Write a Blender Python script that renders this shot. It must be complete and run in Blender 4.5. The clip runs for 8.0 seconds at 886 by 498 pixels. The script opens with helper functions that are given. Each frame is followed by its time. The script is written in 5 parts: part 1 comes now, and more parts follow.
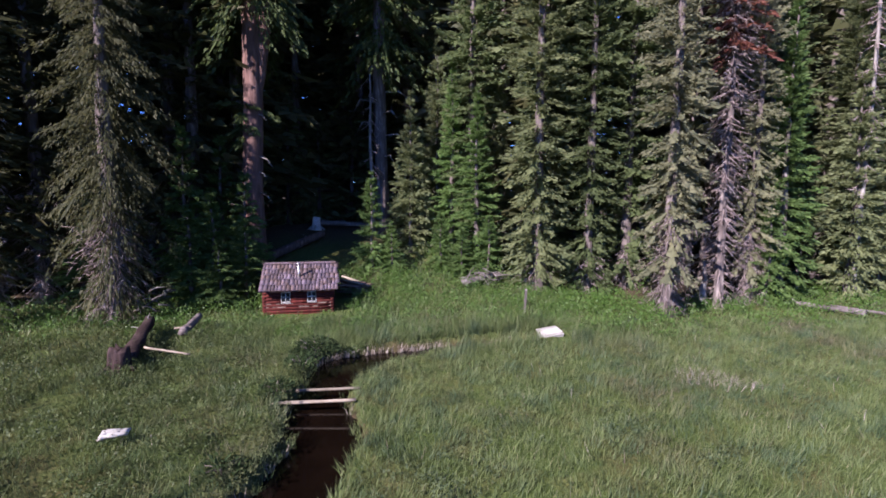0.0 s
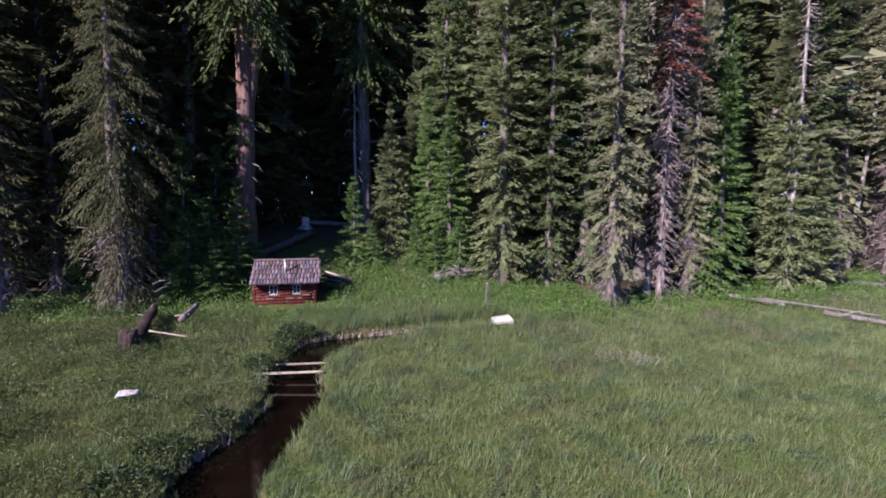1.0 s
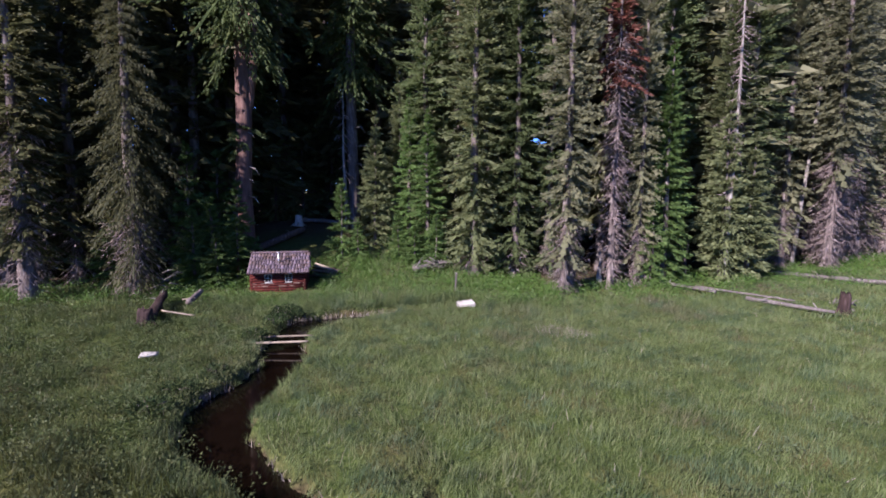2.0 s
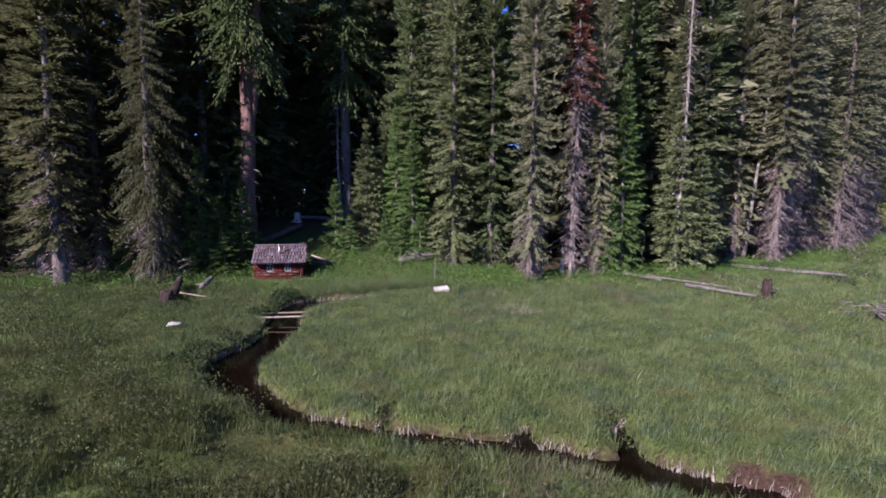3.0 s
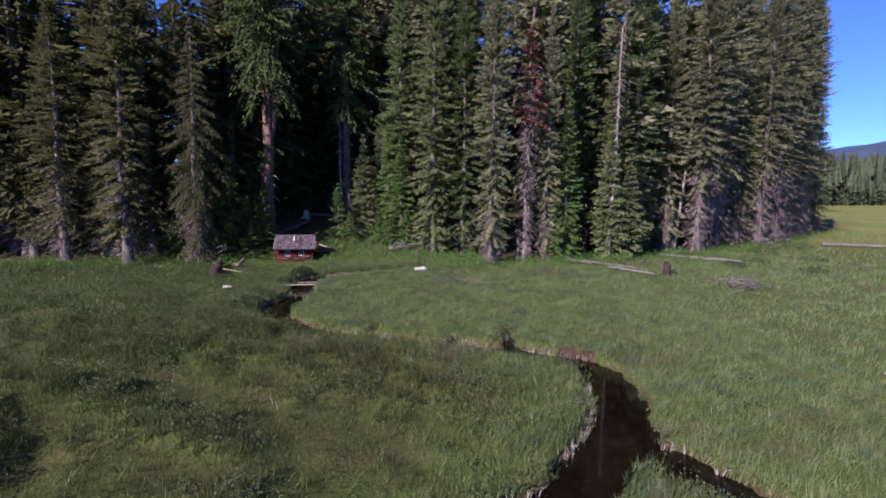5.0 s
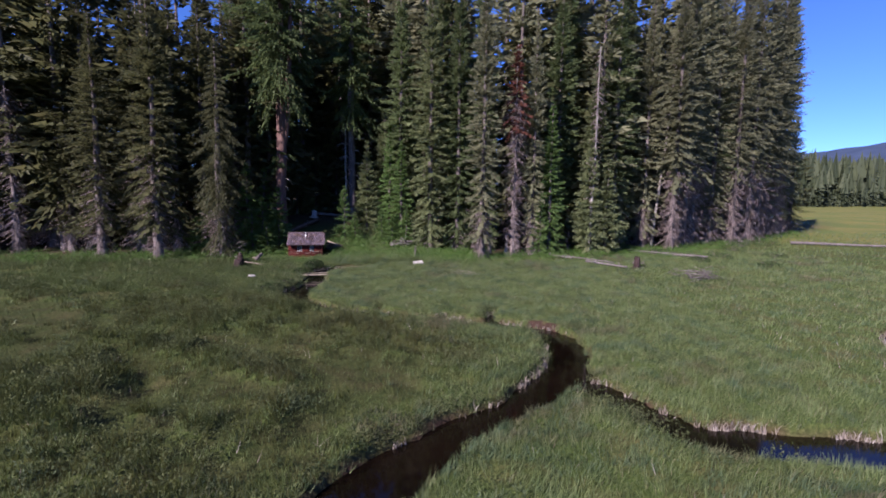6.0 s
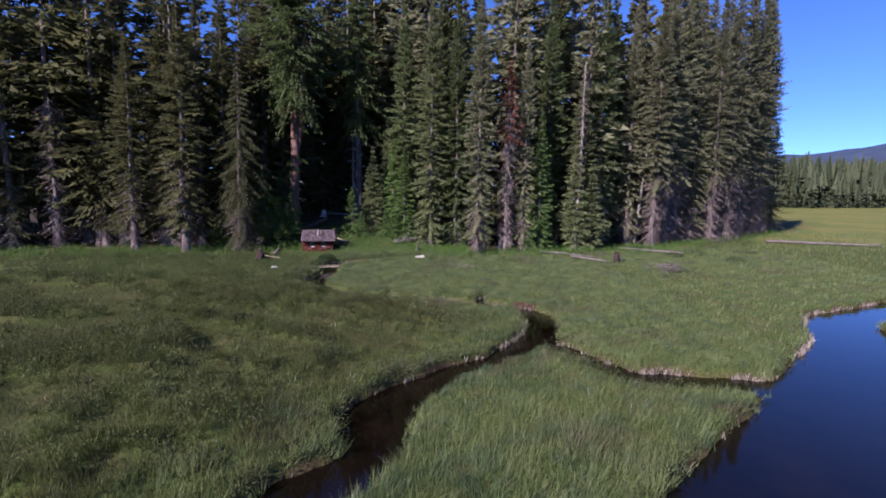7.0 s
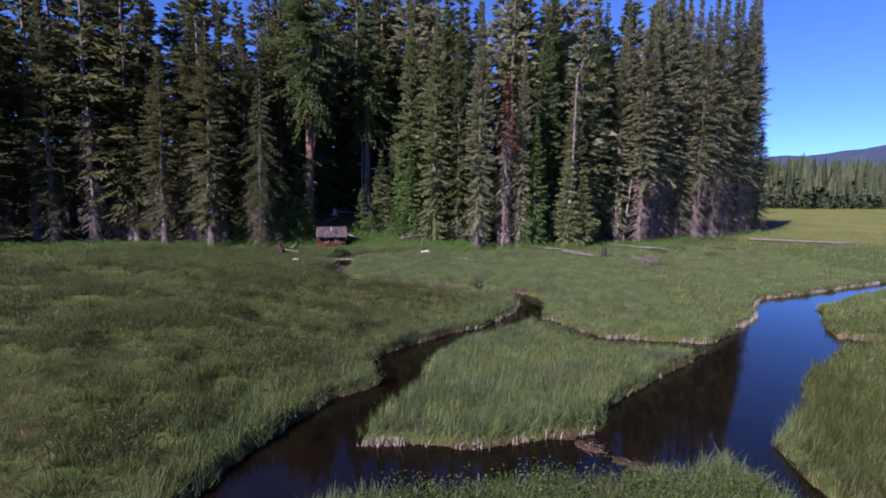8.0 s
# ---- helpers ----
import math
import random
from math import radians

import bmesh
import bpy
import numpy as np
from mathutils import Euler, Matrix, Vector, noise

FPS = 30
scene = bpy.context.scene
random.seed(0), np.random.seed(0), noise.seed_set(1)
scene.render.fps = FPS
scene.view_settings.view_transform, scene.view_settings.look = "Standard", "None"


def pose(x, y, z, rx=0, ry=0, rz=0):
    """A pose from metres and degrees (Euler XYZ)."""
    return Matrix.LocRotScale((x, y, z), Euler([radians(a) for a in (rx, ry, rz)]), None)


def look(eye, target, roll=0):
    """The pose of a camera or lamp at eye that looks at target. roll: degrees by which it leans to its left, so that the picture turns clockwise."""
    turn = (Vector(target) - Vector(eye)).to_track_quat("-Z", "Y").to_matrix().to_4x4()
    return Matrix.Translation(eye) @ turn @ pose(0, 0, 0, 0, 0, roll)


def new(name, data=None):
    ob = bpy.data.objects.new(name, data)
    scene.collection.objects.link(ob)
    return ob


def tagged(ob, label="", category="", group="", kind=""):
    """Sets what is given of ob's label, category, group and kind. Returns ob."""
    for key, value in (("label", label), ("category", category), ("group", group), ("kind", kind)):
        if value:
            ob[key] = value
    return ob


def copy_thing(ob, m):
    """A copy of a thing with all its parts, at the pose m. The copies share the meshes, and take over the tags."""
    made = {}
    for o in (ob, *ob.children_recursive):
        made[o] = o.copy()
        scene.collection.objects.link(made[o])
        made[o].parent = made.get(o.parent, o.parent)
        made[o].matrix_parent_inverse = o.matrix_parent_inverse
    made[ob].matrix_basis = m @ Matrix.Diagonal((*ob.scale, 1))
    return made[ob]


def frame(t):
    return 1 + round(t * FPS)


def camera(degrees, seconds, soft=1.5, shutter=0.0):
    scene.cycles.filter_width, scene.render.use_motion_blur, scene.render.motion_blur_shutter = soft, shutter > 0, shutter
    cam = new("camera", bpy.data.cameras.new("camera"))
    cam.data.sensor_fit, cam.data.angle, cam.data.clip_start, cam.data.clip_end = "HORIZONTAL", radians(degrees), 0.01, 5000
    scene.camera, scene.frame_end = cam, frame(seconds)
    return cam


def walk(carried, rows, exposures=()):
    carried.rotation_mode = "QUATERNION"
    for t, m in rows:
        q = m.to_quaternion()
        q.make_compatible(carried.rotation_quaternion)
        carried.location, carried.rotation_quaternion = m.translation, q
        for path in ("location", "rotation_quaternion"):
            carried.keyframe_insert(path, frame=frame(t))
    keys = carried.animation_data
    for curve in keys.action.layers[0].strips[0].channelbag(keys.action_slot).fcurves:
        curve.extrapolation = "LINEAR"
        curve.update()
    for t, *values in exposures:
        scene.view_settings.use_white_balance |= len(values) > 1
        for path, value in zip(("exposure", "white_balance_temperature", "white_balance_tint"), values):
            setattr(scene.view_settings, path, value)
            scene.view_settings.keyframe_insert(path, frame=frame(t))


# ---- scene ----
cam = camera(84.0, 8.0, soft=1.75)
PATH = [
    (0.0, (0.000, 0.000, 6.254), (-0.051, 9.942, 5.181), 0.22),
    (0.5, (0.811, -1.406, 6.476), (0.760, 8.533, 5.377), 0.23),
    (1.0, (1.641, -3.001, 6.613), (1.594, 6.936, 5.493), 0.26),
    (1.5, (2.456, -4.769, 6.695), (2.413, 5.166, 5.557), 0.29),
    (2.0, (3.231, -6.696, 6.744), (3.193, 3.238, 5.594), 0.33),
    (2.5, (3.945, -8.767, 6.779), (3.913, 1.165, 5.620), 0.37),
    (3.0, (4.587, -10.966, 6.814), (4.562, -1.034, 5.649), 0.43),
    (3.5, (5.150, -13.277, 6.856), (5.131, -3.346, 5.688), 0.48),
    (4.0, (5.630, -15.683, 6.911), (5.617, -5.752, 5.742), 0.54),
    (4.5, (6.027, -18.168, 6.980), (6.021, -8.236, 5.812), 0.61),
    (5.0, (6.343, -20.713, 7.061), (6.342, -10.781, 5.896), 0.67),
    (5.5, (6.579, -23.300, 7.149), (6.582, -13.368, 5.987), 0.74),
    (6.0, (6.737, -25.914, 7.237), (6.742, -15.981, 6.080), 0.80),
    (6.5, (6.816, -28.534, 7.316), (6.822, -18.600, 6.163), 0.87),
    (7.0, (6.812, -31.142, 7.374), (6.818, -21.208, 6.225), 0.93),
    (7.5, (6.718, -33.721, 7.401), (6.721, -23.787, 6.255), 0.99),
    (8.0, (6.521, -36.251, 7.383), (6.518, -26.317, 6.239), 1.05),
]
walk(cam, [(t, look(eye, target, roll)) for t, eye, target, roll in PATH], exposures=[(0.0, 1.56, 5920, 31), (4.0, 1.24, 5950, 30), (8.0, 1.16, 5980, 30)])

# ---------------------------------------------------------------- world and sun
SUN_AZ, SUN_EL = 222.0, 33.0          # degrees: where the sun stands (0 = +y, clockwise), and its height
world = bpy.data.worlds.new("world")
scene.world = world
world.use_nodes = True
wn = world.node_tree.nodes
sky = wn.new("ShaderNodeTexSky")
sky.sky_type, sky.sun_disc = "NISHITA", False
sky.sun_elevation, sky.sun_rotation = radians(SUN_EL), radians(SUN_AZ)
sky.altitude, sky.air_density, sky.dust_density, sky.ozone_density = 3000, 0.9, 0.0, 6.0
wn["Background"].inputs["Strength"].default_value = 0.083
deep = wn.new("ShaderNodeMix")          # thin mountain air: a deeper blue
deep.data_type, deep.blend_type = "RGBA", "MULTIPLY"
deep.inputs["Factor"].default_value, deep.inputs["B"].default_value = 1.0, (0.62, 0.81, 1.1, 1)
world.node_tree.links.new(sky.outputs["Color"], deep.inputs["A"])
world.node_tree.links.new(deep.outputs["Result"], wn["Background"].inputs["Color"])
sun = new("sun", bpy.data.lights.new("sun", "SUN"))
sun.data.energy, sun.data.angle, sun.data.color = 5.0, radians(0.5), (1.0, 0.92, 0.8)
az, el = radians(SUN_AZ), radians(SUN_EL)
toward = Vector((math.sin(az) * math.cos(el), math.cos(az) * math.cos(el), math.sin(el)))
sun.matrix_world = look(toward * 100, (0, 0, 0))

# ---------------------------------------------------------------- materials
RNG = np.random.default_rng(7)


class Shade:
    """A node material under construction, with short ways to add nodes."""

    def __init__(self, name, rough=0.8, spec=0.3, metal=0.0):
        self.mat = bpy.data.materials.new(name)
        self.mat.use_nodes = True
        self.n, self.l = self.mat.node_tree.nodes, self.mat.node_tree.links
        self.bsdf = self.n["Principled BSDF"]
        self.bsdf.inputs["Roughness"].default_value = rough
        self.bsdf.inputs["Specular IOR Level"].default_value = spec
        self.bsdf.inputs["Metallic"].default_value = metal
        self.coord = self.n.new("ShaderNodeTexCoord")
        self.geo = self.n.new("ShaderNodeNewGeometry")

    def link(self, a, b):
        self.l.new(a, b)

    def where(self, world_space=False, stretch=(1, 1, 1)):
        m = self.n.new("ShaderNodeMapping")
        m.inputs["Scale"].default_value = stretch
        self.link(self.geo.outputs["Position"] if world_space else self.coord.outputs["Object"], m.inputs["Vector"])
        return m.outputs["Vector"]

    def noise(self, scale, detail=3.0, rough=0.55, world_space=False, stretch=(1, 1, 1)):
        t = self.n.new("ShaderNodeTexNoise")
        t.inputs["Scale"].default_value, t.inputs["Detail"].default_value, t.inputs["Roughness"].default_value = scale, detail, rough
        self.link(self.where(world_space, stretch), t.inputs["Vector"])
        return t.outputs["Fac"]

    def ramp(self, fac, stops):
        r = self.n.new("ShaderNodeValToRGB")
        els = r.color_ramp.elements
        while len(els) < len(stops):
            els.new(0.5)
        for e, (p, c) in zip(els, stops):
            e.position, e.color = p, (*c, 1)
        self.link(fac, r.inputs["Fac"])
        return r.outputs["Color"]

    def mix(self, fac, a, b, kind="MIX"):
        m = self.n.new("ShaderNodeMix")
        m.data_type, m.blend_type = "RGBA", kind
        for sock, v in ((m.inputs["Factor"], fac), (m.inputs["A"], a), (m.inputs["B"], b)):
            if isinstance(v, bpy.types.NodeSocket):
                self.link(v, sock)
            elif isinstance(v, tuple):
                sock.default_value = (*v, 1)
            else:
                sock.default_value = v
        return m.outputs["Result"]

    def scaled(self, fac, lo, hi, a=0.0, b=1.0):
        m = self.n.new("ShaderNodeMapRange")
        m.inputs["From Min"].default_value, m.inputs["From Max"].default_value = lo, hi
        m.inputs["To Min"].default_value, m.inputs["To Max"].default_value = a, b
        self.link(fac, m.inputs["Value"])
        return m.outputs["Result"]

    def attr(self, name):
        a = self.n.new("ShaderNodeAttribute")
        a.attribute_name = name
        return a.outputs["Fac"]

    def bump(self, fac, strength, distance=0.02):
        b = self.n.new("ShaderNodeBump")
        b.inputs["Strength"].default_value, b.inputs["Distance"].default_value = strength, distance
        self.link(fac, b.inputs["Height"])
        self.link(b.outputs["Normal"], self.bsdf.inputs["Normal"])

    def random(self):
        return self.n.new("ShaderNodeObjectInfo").outputs["Random"]

    def island(self):
        return self.geo.outputs["Random Per Island"]

    def thin(self, color, share):
        """Lets a share of the light pass through, as leaves and needles do."""
        t, m = self.n.new("ShaderNodeBsdfTranslucent"), self.n.new("ShaderNodeMixShader")
        m.inputs["Fac"].default_value = share
        self.link(color, t.inputs["Color"])
        self.link(self.bsdf.outputs["BSDF"], m.inputs[1])
        self.link(t.outputs["BSDF"], m.inputs[2])
        self.link(m.outputs["Shader"], self.n["Material Output"].inputs["Surface"])

    def done(self, color):
        if isinstance(color, tuple):
            self.bsdf.inputs["Base Color"].default_value = (*color, 1)
        else:
            self.link(color, self.bsdf.inputs["Base Color"])
        return self.mat


def leaf_material(name, dark, mid, pale, patch=0.35, rough=0.6, spec=0.25, tint=None, through_light=0.3):
    """Leaves, needles or blades: each one its own shade, with wide patches of another tone."""
    s = Shade(name, rough, spec)
    own = s.ramp(s.island(), [(0.0, dark), (0.55, mid), (1.0, pale)])
    wide = s.noise(patch, 2.0, 0.6, world_space=True)
    tone = s.mix(s.scaled(wide, 0.35, 0.65), own, tint or tuple(c * 0.8 for c in mid))
    tone = s.mix(0.5, own, tone)
    vary = s.scaled(s.random(), 0, 1, 0.78, 1.15)
    v = s.n.new("ShaderNodeHueSaturation")
    s.link(vary, v.inputs["Value"])
    s.link(tone, v.inputs["Color"])
    if through_light:
        s.thin(v.outputs["Color"], through_light)
    return s.done(v.outputs["Color"])


def bark_material(name, deep, mid, pale, across=7.0):
    s = Shade(name, 0.9, 0.15)
    n = s.noise(across, 5, 0.65, stretch=(1, 1, 0.16))
    big = s.noise(0.9, 2)
    c = s.ramp(n, [(0.3, deep), (0.52, mid), (0.72, pale)])
    c = s.mix(s.scaled(big, 0.4, 0.7), c, tuple(x * 0.7 for x in mid))
    s.bump(n, 0.9, 0.05)
    return s.done(c)


def wood_material(name, deep, mid, pale, grain=(1, 14, 14), scale=2.0, rough=0.85):
    s = Shade(name, rough, 0.2)
    n = s.noise(scale, 5, 0.6, stretch=grain)
    spots = s.noise(3.0, 3)
    c = s.ramp(n, [(0.3, deep), (0.5, mid), (0.72, pale)])
    c = s.mix(s.scaled(spots, 0.5, 0.75, 0, 0.7), c, deep)
    v = s.n.new("ShaderNodeHueSaturation")
    s.link(s.scaled(s.random(), 0, 1, 0.62, 1.3), v.inputs["Value"])
    s.link(c, v.inputs["Color"])
    s.bump(n, 0.5, 0.01)
    return s.done(v.outputs["Color"])


M_FIR = leaf_material("fir_needles", (0.090, 0.124, 0.054), (0.124, 0.165, 0.068), (0.174, 0.214, 0.090), through_light=0.5)
M_SPRUCE = leaf_material("spruce_needles", (0.134, 0.145, 0.089), (0.181, 0.189, 0.107), (0.251, 0.241, 0.145), through_light=0.5)
M_BLUE = leaf_material("blue_green_needles", (0.126, 0.153, 0.072), (0.169, 0.201, 0.092), (0.229, 0.254, 0.120), through_light=0.5)
M_YOUNG = leaf_material("young_fir_needles", (0.076, 0.132, 0.040), (0.114, 0.192, 0.056), (0.168, 0.256, 0.080), through_light=0.5)
# hemlock colour; on dark spruces and left backwoods it stands in for shade
M_DARKOLIVE = leaf_material("dark_olive_needles", (0.056, 0.064, 0.028), (0.086, 0.092, 0.040), (0.132, 0.126, 0.056), through_light=0.5)
M_RED = leaf_material("dead_red_needles", (0.075, 0.026, 0.019), (0.125, 0.045, 0.031), (0.175, 0.074, 0.048))
M_PINE = leaf_material("pine_needles", (0.056, 0.085, 0.031), (0.091, 0.131, 0.044), (0.144, 0.183, 0.063), through_light=0.5)
M_FAR = leaf_material("far_needles", (0.032, 0.044, 0.025), (0.052, 0.068, 0.036), (0.080, 0.095, 0.050))
M_BARK = bark_material("grey_bark", (0.043, 0.034, 0.032), (0.135, 0.111, 0.105), (0.295, 0.258, 0.246))
M_BARK_RED = bark_material("red_brown_bark", (0.041, 0.023, 0.020), (0.139, 0.082, 0.070), (0.246, 0.156, 0.135), 5.0)
M_TWIG = leaf_material("dead_twigs", (0.153, 0.118, 0.118), (0.321, 0.253, 0.244), (0.541, 0.457, 0.440), 0.8, 0.85, 0.15)
M_SNAG = bark_material("bleached_snag", (0.084, 0.070, 0.062), (0.237, 0.216, 0.202), (0.384, 0.362, 0.341), 9.0)


def sedge_material():
    s = Shade("sedge_blades", 0.55, 0.25)
    own = s.ramp(s.island(), [(0.0, (0.068, 0.098, 0.034)), (0.5, (0.108, 0.147, 0.052)), (0.93, (0.147, 0.182, 0.073)), (1.0, (0.223, 0.205, 0.130))])
    dull = s.ramp(s.island(), [(0.0, (0.056, 0.059, 0.036)), (0.6, (0.105, 0.096, 0.057)), (1.0, (0.162, 0.132, 0.090))])
    cool = s.ramp(s.island(), [(0.0, (0.033, 0.063, 0.036)), (0.6, (0.073, 0.113, 0.050)), (1.0, (0.123, 0.159, 0.079))])
    wide = s.noise(0.22, 3, 0.6, world_space=True)
    fine = s.noise(0.9, 3, 0.6, world_space=True)
    c = s.mix(s.scaled(wide, 0.53, 0.68), own, dull)
    c = s.mix(s.scaled(fine, 0.5, 0.62), c, cool)
    s.thin(c, 0.3)
    return s.done(c)


M_SEDGE = sedge_material()
# olive bog sedge, its colour also darkened for the lens's corner falloff
M_DARKSEDGE = leaf_material("darkened_sedge_blades", (0.032, 0.044, 0.011), (0.062, 0.080, 0.019), (0.104, 0.120, 0.031), 0.4, 0.8, 0.1, (0.062, 0.048, 0.022))
M_STRAW = leaf_material("straw_blades", (0.192, 0.153, 0.119), (0.344, 0.296, 0.249), (0.478, 0.435, 0.403), 0.8, 0.7, 0.2)
M_BOG = leaf_material("bog_shrub_leaves", (0.034, 0.048, 0.018), (0.070, 0.088, 0.034), (0.124, 0.140, 0.060), 0.3, 0.8, 0.1, (0.068, 0.074, 0.038))
M_BRUSH = leaf_material("brush_leaves", (0.057, 0.119, 0.021), (0.080, 0.160, 0.028), (0.116, 0.202, 0.043), 0.5, 0.5, 0.3)
M_HERB = leaf_material("herb_leaves", (0.034, 0.056, 0.014), (0.066, 0.100, 0.024), (0.116, 0.150, 0.042), 0.5, 0.55, 0.3)
M_DARKBUSH = leaf_material("willow_leaves", (0.017, 0.028, 0.012), (0.028, 0.050, 0.018), (0.058, 0.083, 0.033), 0.5, 0.8, 0.1)
M_WILLOW = leaf_material("dwarf_willow_leaves", (0.038, 0.055, 0.028), (0.066, 0.090, 0.045), (0.106, 0.130, 0.068), 0.5, 0.7, 0.15)
M_OLDLOG = bark_material("weathered_log", (0.046, 0.039, 0.037), (0.129, 0.112, 0.106), (0.221, 0.202, 0.193), 8.0)
M_DARKLOG = bark_material("dark_rotten_log", (0.010, 0.007, 0.007), (0.038, 0.024, 0.022), (0.095, 0.066, 0.062), 6.0)
M_RUSTLOG = bark_material("reddish_fallen_log", (0.045, 0.028, 0.022), (0.125, 0.085, 0.070), (0.225, 0.165, 0.140), 6.0)
M_PALEWOOD = wood_material("bleached_wood", (0.212, 0.195, 0.167), (0.323, 0.307, 0.279), (0.412, 0.402, 0.379))
M_REDLOG = wood_material("red_painted_log", (0.033, 0.007, 0.006), (0.068, 0.011, 0.008), (0.107, 0.028, 0.019), (2, 9, 9))
M_TAN = wood_material("tan_peeled_wood", (0.13, 0.105, 0.08), (0.215, 0.18, 0.138), (0.30, 0.26, 0.205))
M_WHITE = wood_material("white_paint", (0.326, 0.314, 0.296), (0.439, 0.432, 0.415), (0.485, 0.481, 0.467))
M_BOXSIDE = wood_material("box_side_grey", (0.16, 0.155, 0.15), (0.27, 0.265, 0.26), (0.36, 0.355, 0.345))
M_CHINK = wood_material("pale_chinking", (0.098, 0.059, 0.044), (0.156, 0.107, 0.083), (0.195, 0.148, 0.118), (3, 3, 3))
M_FASCIA = wood_material("dark_fascia", (0.025, 0.016, 0.016), (0.057, 0.037, 0.037), (0.115, 0.082, 0.082))


def shake_material():
    """Split shakes greyed by weather: each its own tone, with brown and pale drifts over the whole roof."""
    s = Shade("weathered_shake", 0.85, 0.2)
    grain = s.noise(2.2, 5, 0.6, stretch=(9, 1, 9))
    c = s.ramp(grain, [(0.3, (0.034, 0.026, 0.034)), (0.5, (0.075, 0.058, 0.074)), (0.72, (0.135, 0.108, 0.132))])
    drift = s.noise(1.7, 4, 0.7, world_space=True)
    c = s.mix(s.scaled(drift, 0.45, 0.6, 0.0, 0.75), c, s.ramp(grain, [(0.3, (0.042, 0.026, 0.020)), (0.7, (0.105, 0.070, 0.056))]))
    v = s.n.new("ShaderNodeHueSaturation")
    s.link(s.scaled(s.random(), 0, 1, 0.5, 1.5), v.inputs["Value"])
    s.link(c, v.inputs["Color"])
    s.bump(grain, 0.6, 0.012)
    return s.done(v.outputs["Color"])


M_SHAKE = shake_material()


def metal_material():
    s = Shade("galvanised_pipe", 0.45, 0.5, 0.8)
    n = s.noise(6, 4)
    return s.done(s.ramp(n, [(0.3, (0.35, 0.34, 0.33)), (0.7, (0.62, 0.62, 0.62))]))


def glass_material():
    s = Shade("window_glass", 0.25, 0.2)
    n = s.noise(4, 2)
    return s.done(s.ramp(n, [(0.3, (0.012, 0.012, 0.014)), (0.7, (0.03, 0.03, 0.034))]))


def water_material():
    s = Shade("pond_water", 0.05, 0.5)
    s.bsdf.inputs["IOR"].default_value = 1.33
    n = s.noise(0.5, 3, world_space=True)
    c = s.ramp(n, [(0.35, (0.003, 0.0018, 0.0012)), (0.7, (0.006, 0.0036, 0.0024))])
    r = s.noise(1.6, 3, 0.5, world_space=True)
    s.bump(r, 0.03, 0.02)
    return s.done(c)


def ground_material():
    s = Shade("meadow_ground", 0.95, 0.1)
    fine = s.noise(9.0, 5, 0.65, world_space=True)
    mid = s.noise(0.7, 4, 0.6, world_space=True)
    wide = s.noise(0.07, 3, 0.6, world_space=True)
    green = s.ramp(fine, [(0.3, (0.024, 0.040, 0.011)), (0.5, (0.052, 0.076, 0.019)), (0.72, (0.096, 0.120, 0.036))])
    olive = s.ramp(fine, [(0.3, (0.040, 0.040, 0.016)), (0.5, (0.080, 0.076, 0.028)), (0.75, (0.128, 0.116, 0.048))])
    c = s.mix(s.scaled(mid, 0.45, 0.7), green, olive)
    gold = s.ramp(fine, [(0.3, (0.104, 0.100, 0.028)), (0.7, (0.200, 0.180, 0.056))])
    gold = s.mix(s.scaled(wide, 0.4, 0.6), gold, s.ramp(fine, [(0.3, (0.072, 0.096, 0.024)), (0.7, (0.128, 0.152, 0.040))]))
    c = s.mix(s.attr("far"), c, gold)
    duff = s.ramp(fine, [(0.3, (0.024, 0.018, 0.011)), (0.55, (0.060, 0.044, 0.029)), (0.8, (0.112, 0.084, 0.056))])
    c = s.mix(s.attr("duff"), c, duff)
    peat = s.ramp(fine, [(0.3, (0.020, 0.012, 0.008)), (0.55, (0.05, 0.03, 0.022)), (0.8, (0.11, 0.075, 0.055))])
    c = s.mix(s.attr("bank"), c, peat)
    # ground turns darker where the bog mask is high
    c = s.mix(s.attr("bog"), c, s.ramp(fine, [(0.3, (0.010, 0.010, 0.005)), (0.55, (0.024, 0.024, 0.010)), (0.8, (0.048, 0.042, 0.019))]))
    s.bump(fine, 0.8, 0.08)
    return s.done(c)


M_METAL, M_GLASS, M_WATER, M_GROUND = metal_material(), glass_material(), water_material(), ground_material()


# ---------------------------------------------------------------- mesh helpers
def mesh_from(name, verts, faces, material=None, smooth=False):
    """A mesh from vertices (n, 3) and a list of index arrays, each (k, 3) or (k, 4)."""
    me = bpy.data.meshes.new(name)
    verts = np.asarray(verts, np.float32)
    faces = [np.asarray(f, np.int32) for f in faces if len(f)]
    loops = np.concatenate([f.ravel() for f in faces])
    sizes = np.concatenate([np.full(len(f), f.shape[1], np.int32) for f in faces])
    starts = np.concatenate([[0], np.cumsum(sizes)[:-1]]).astype(np.int32)
    me.vertices.add(len(verts))
    me.vertices.foreach_set("co", verts.ravel())
    me.loops.add(len(loops))
    me.loops.foreach_set("vertex_index", loops)
    me.polygons.add(len(sizes))
    me.polygons.foreach_set("loop_start", starts)
    if smooth:
        me.polygons.foreach_set("use_smooth", np.ones(len(sizes), bool))
    me.update(calc_edges=True)
    if material:
        me.materials.append(material)
    return me


def child(name, me, parent, label=""):
    ob = new(name, me)
    ob.parent = parent
    return tagged(ob, label)


def part(name, bm, material, parent, label=""):
    me = bpy.data.meshes.new(name)
    bm.to_mesh(me)
    bm.free()
    me.materials.append(material)
    return child(name, me, parent, label)


def empty(name, m, label, category, group="", kind=""):
    ob = new(name)
    ob.empty_display_size = 0.3
    ob.matrix_world = m
    return tagged(ob, label, category, group, kind)


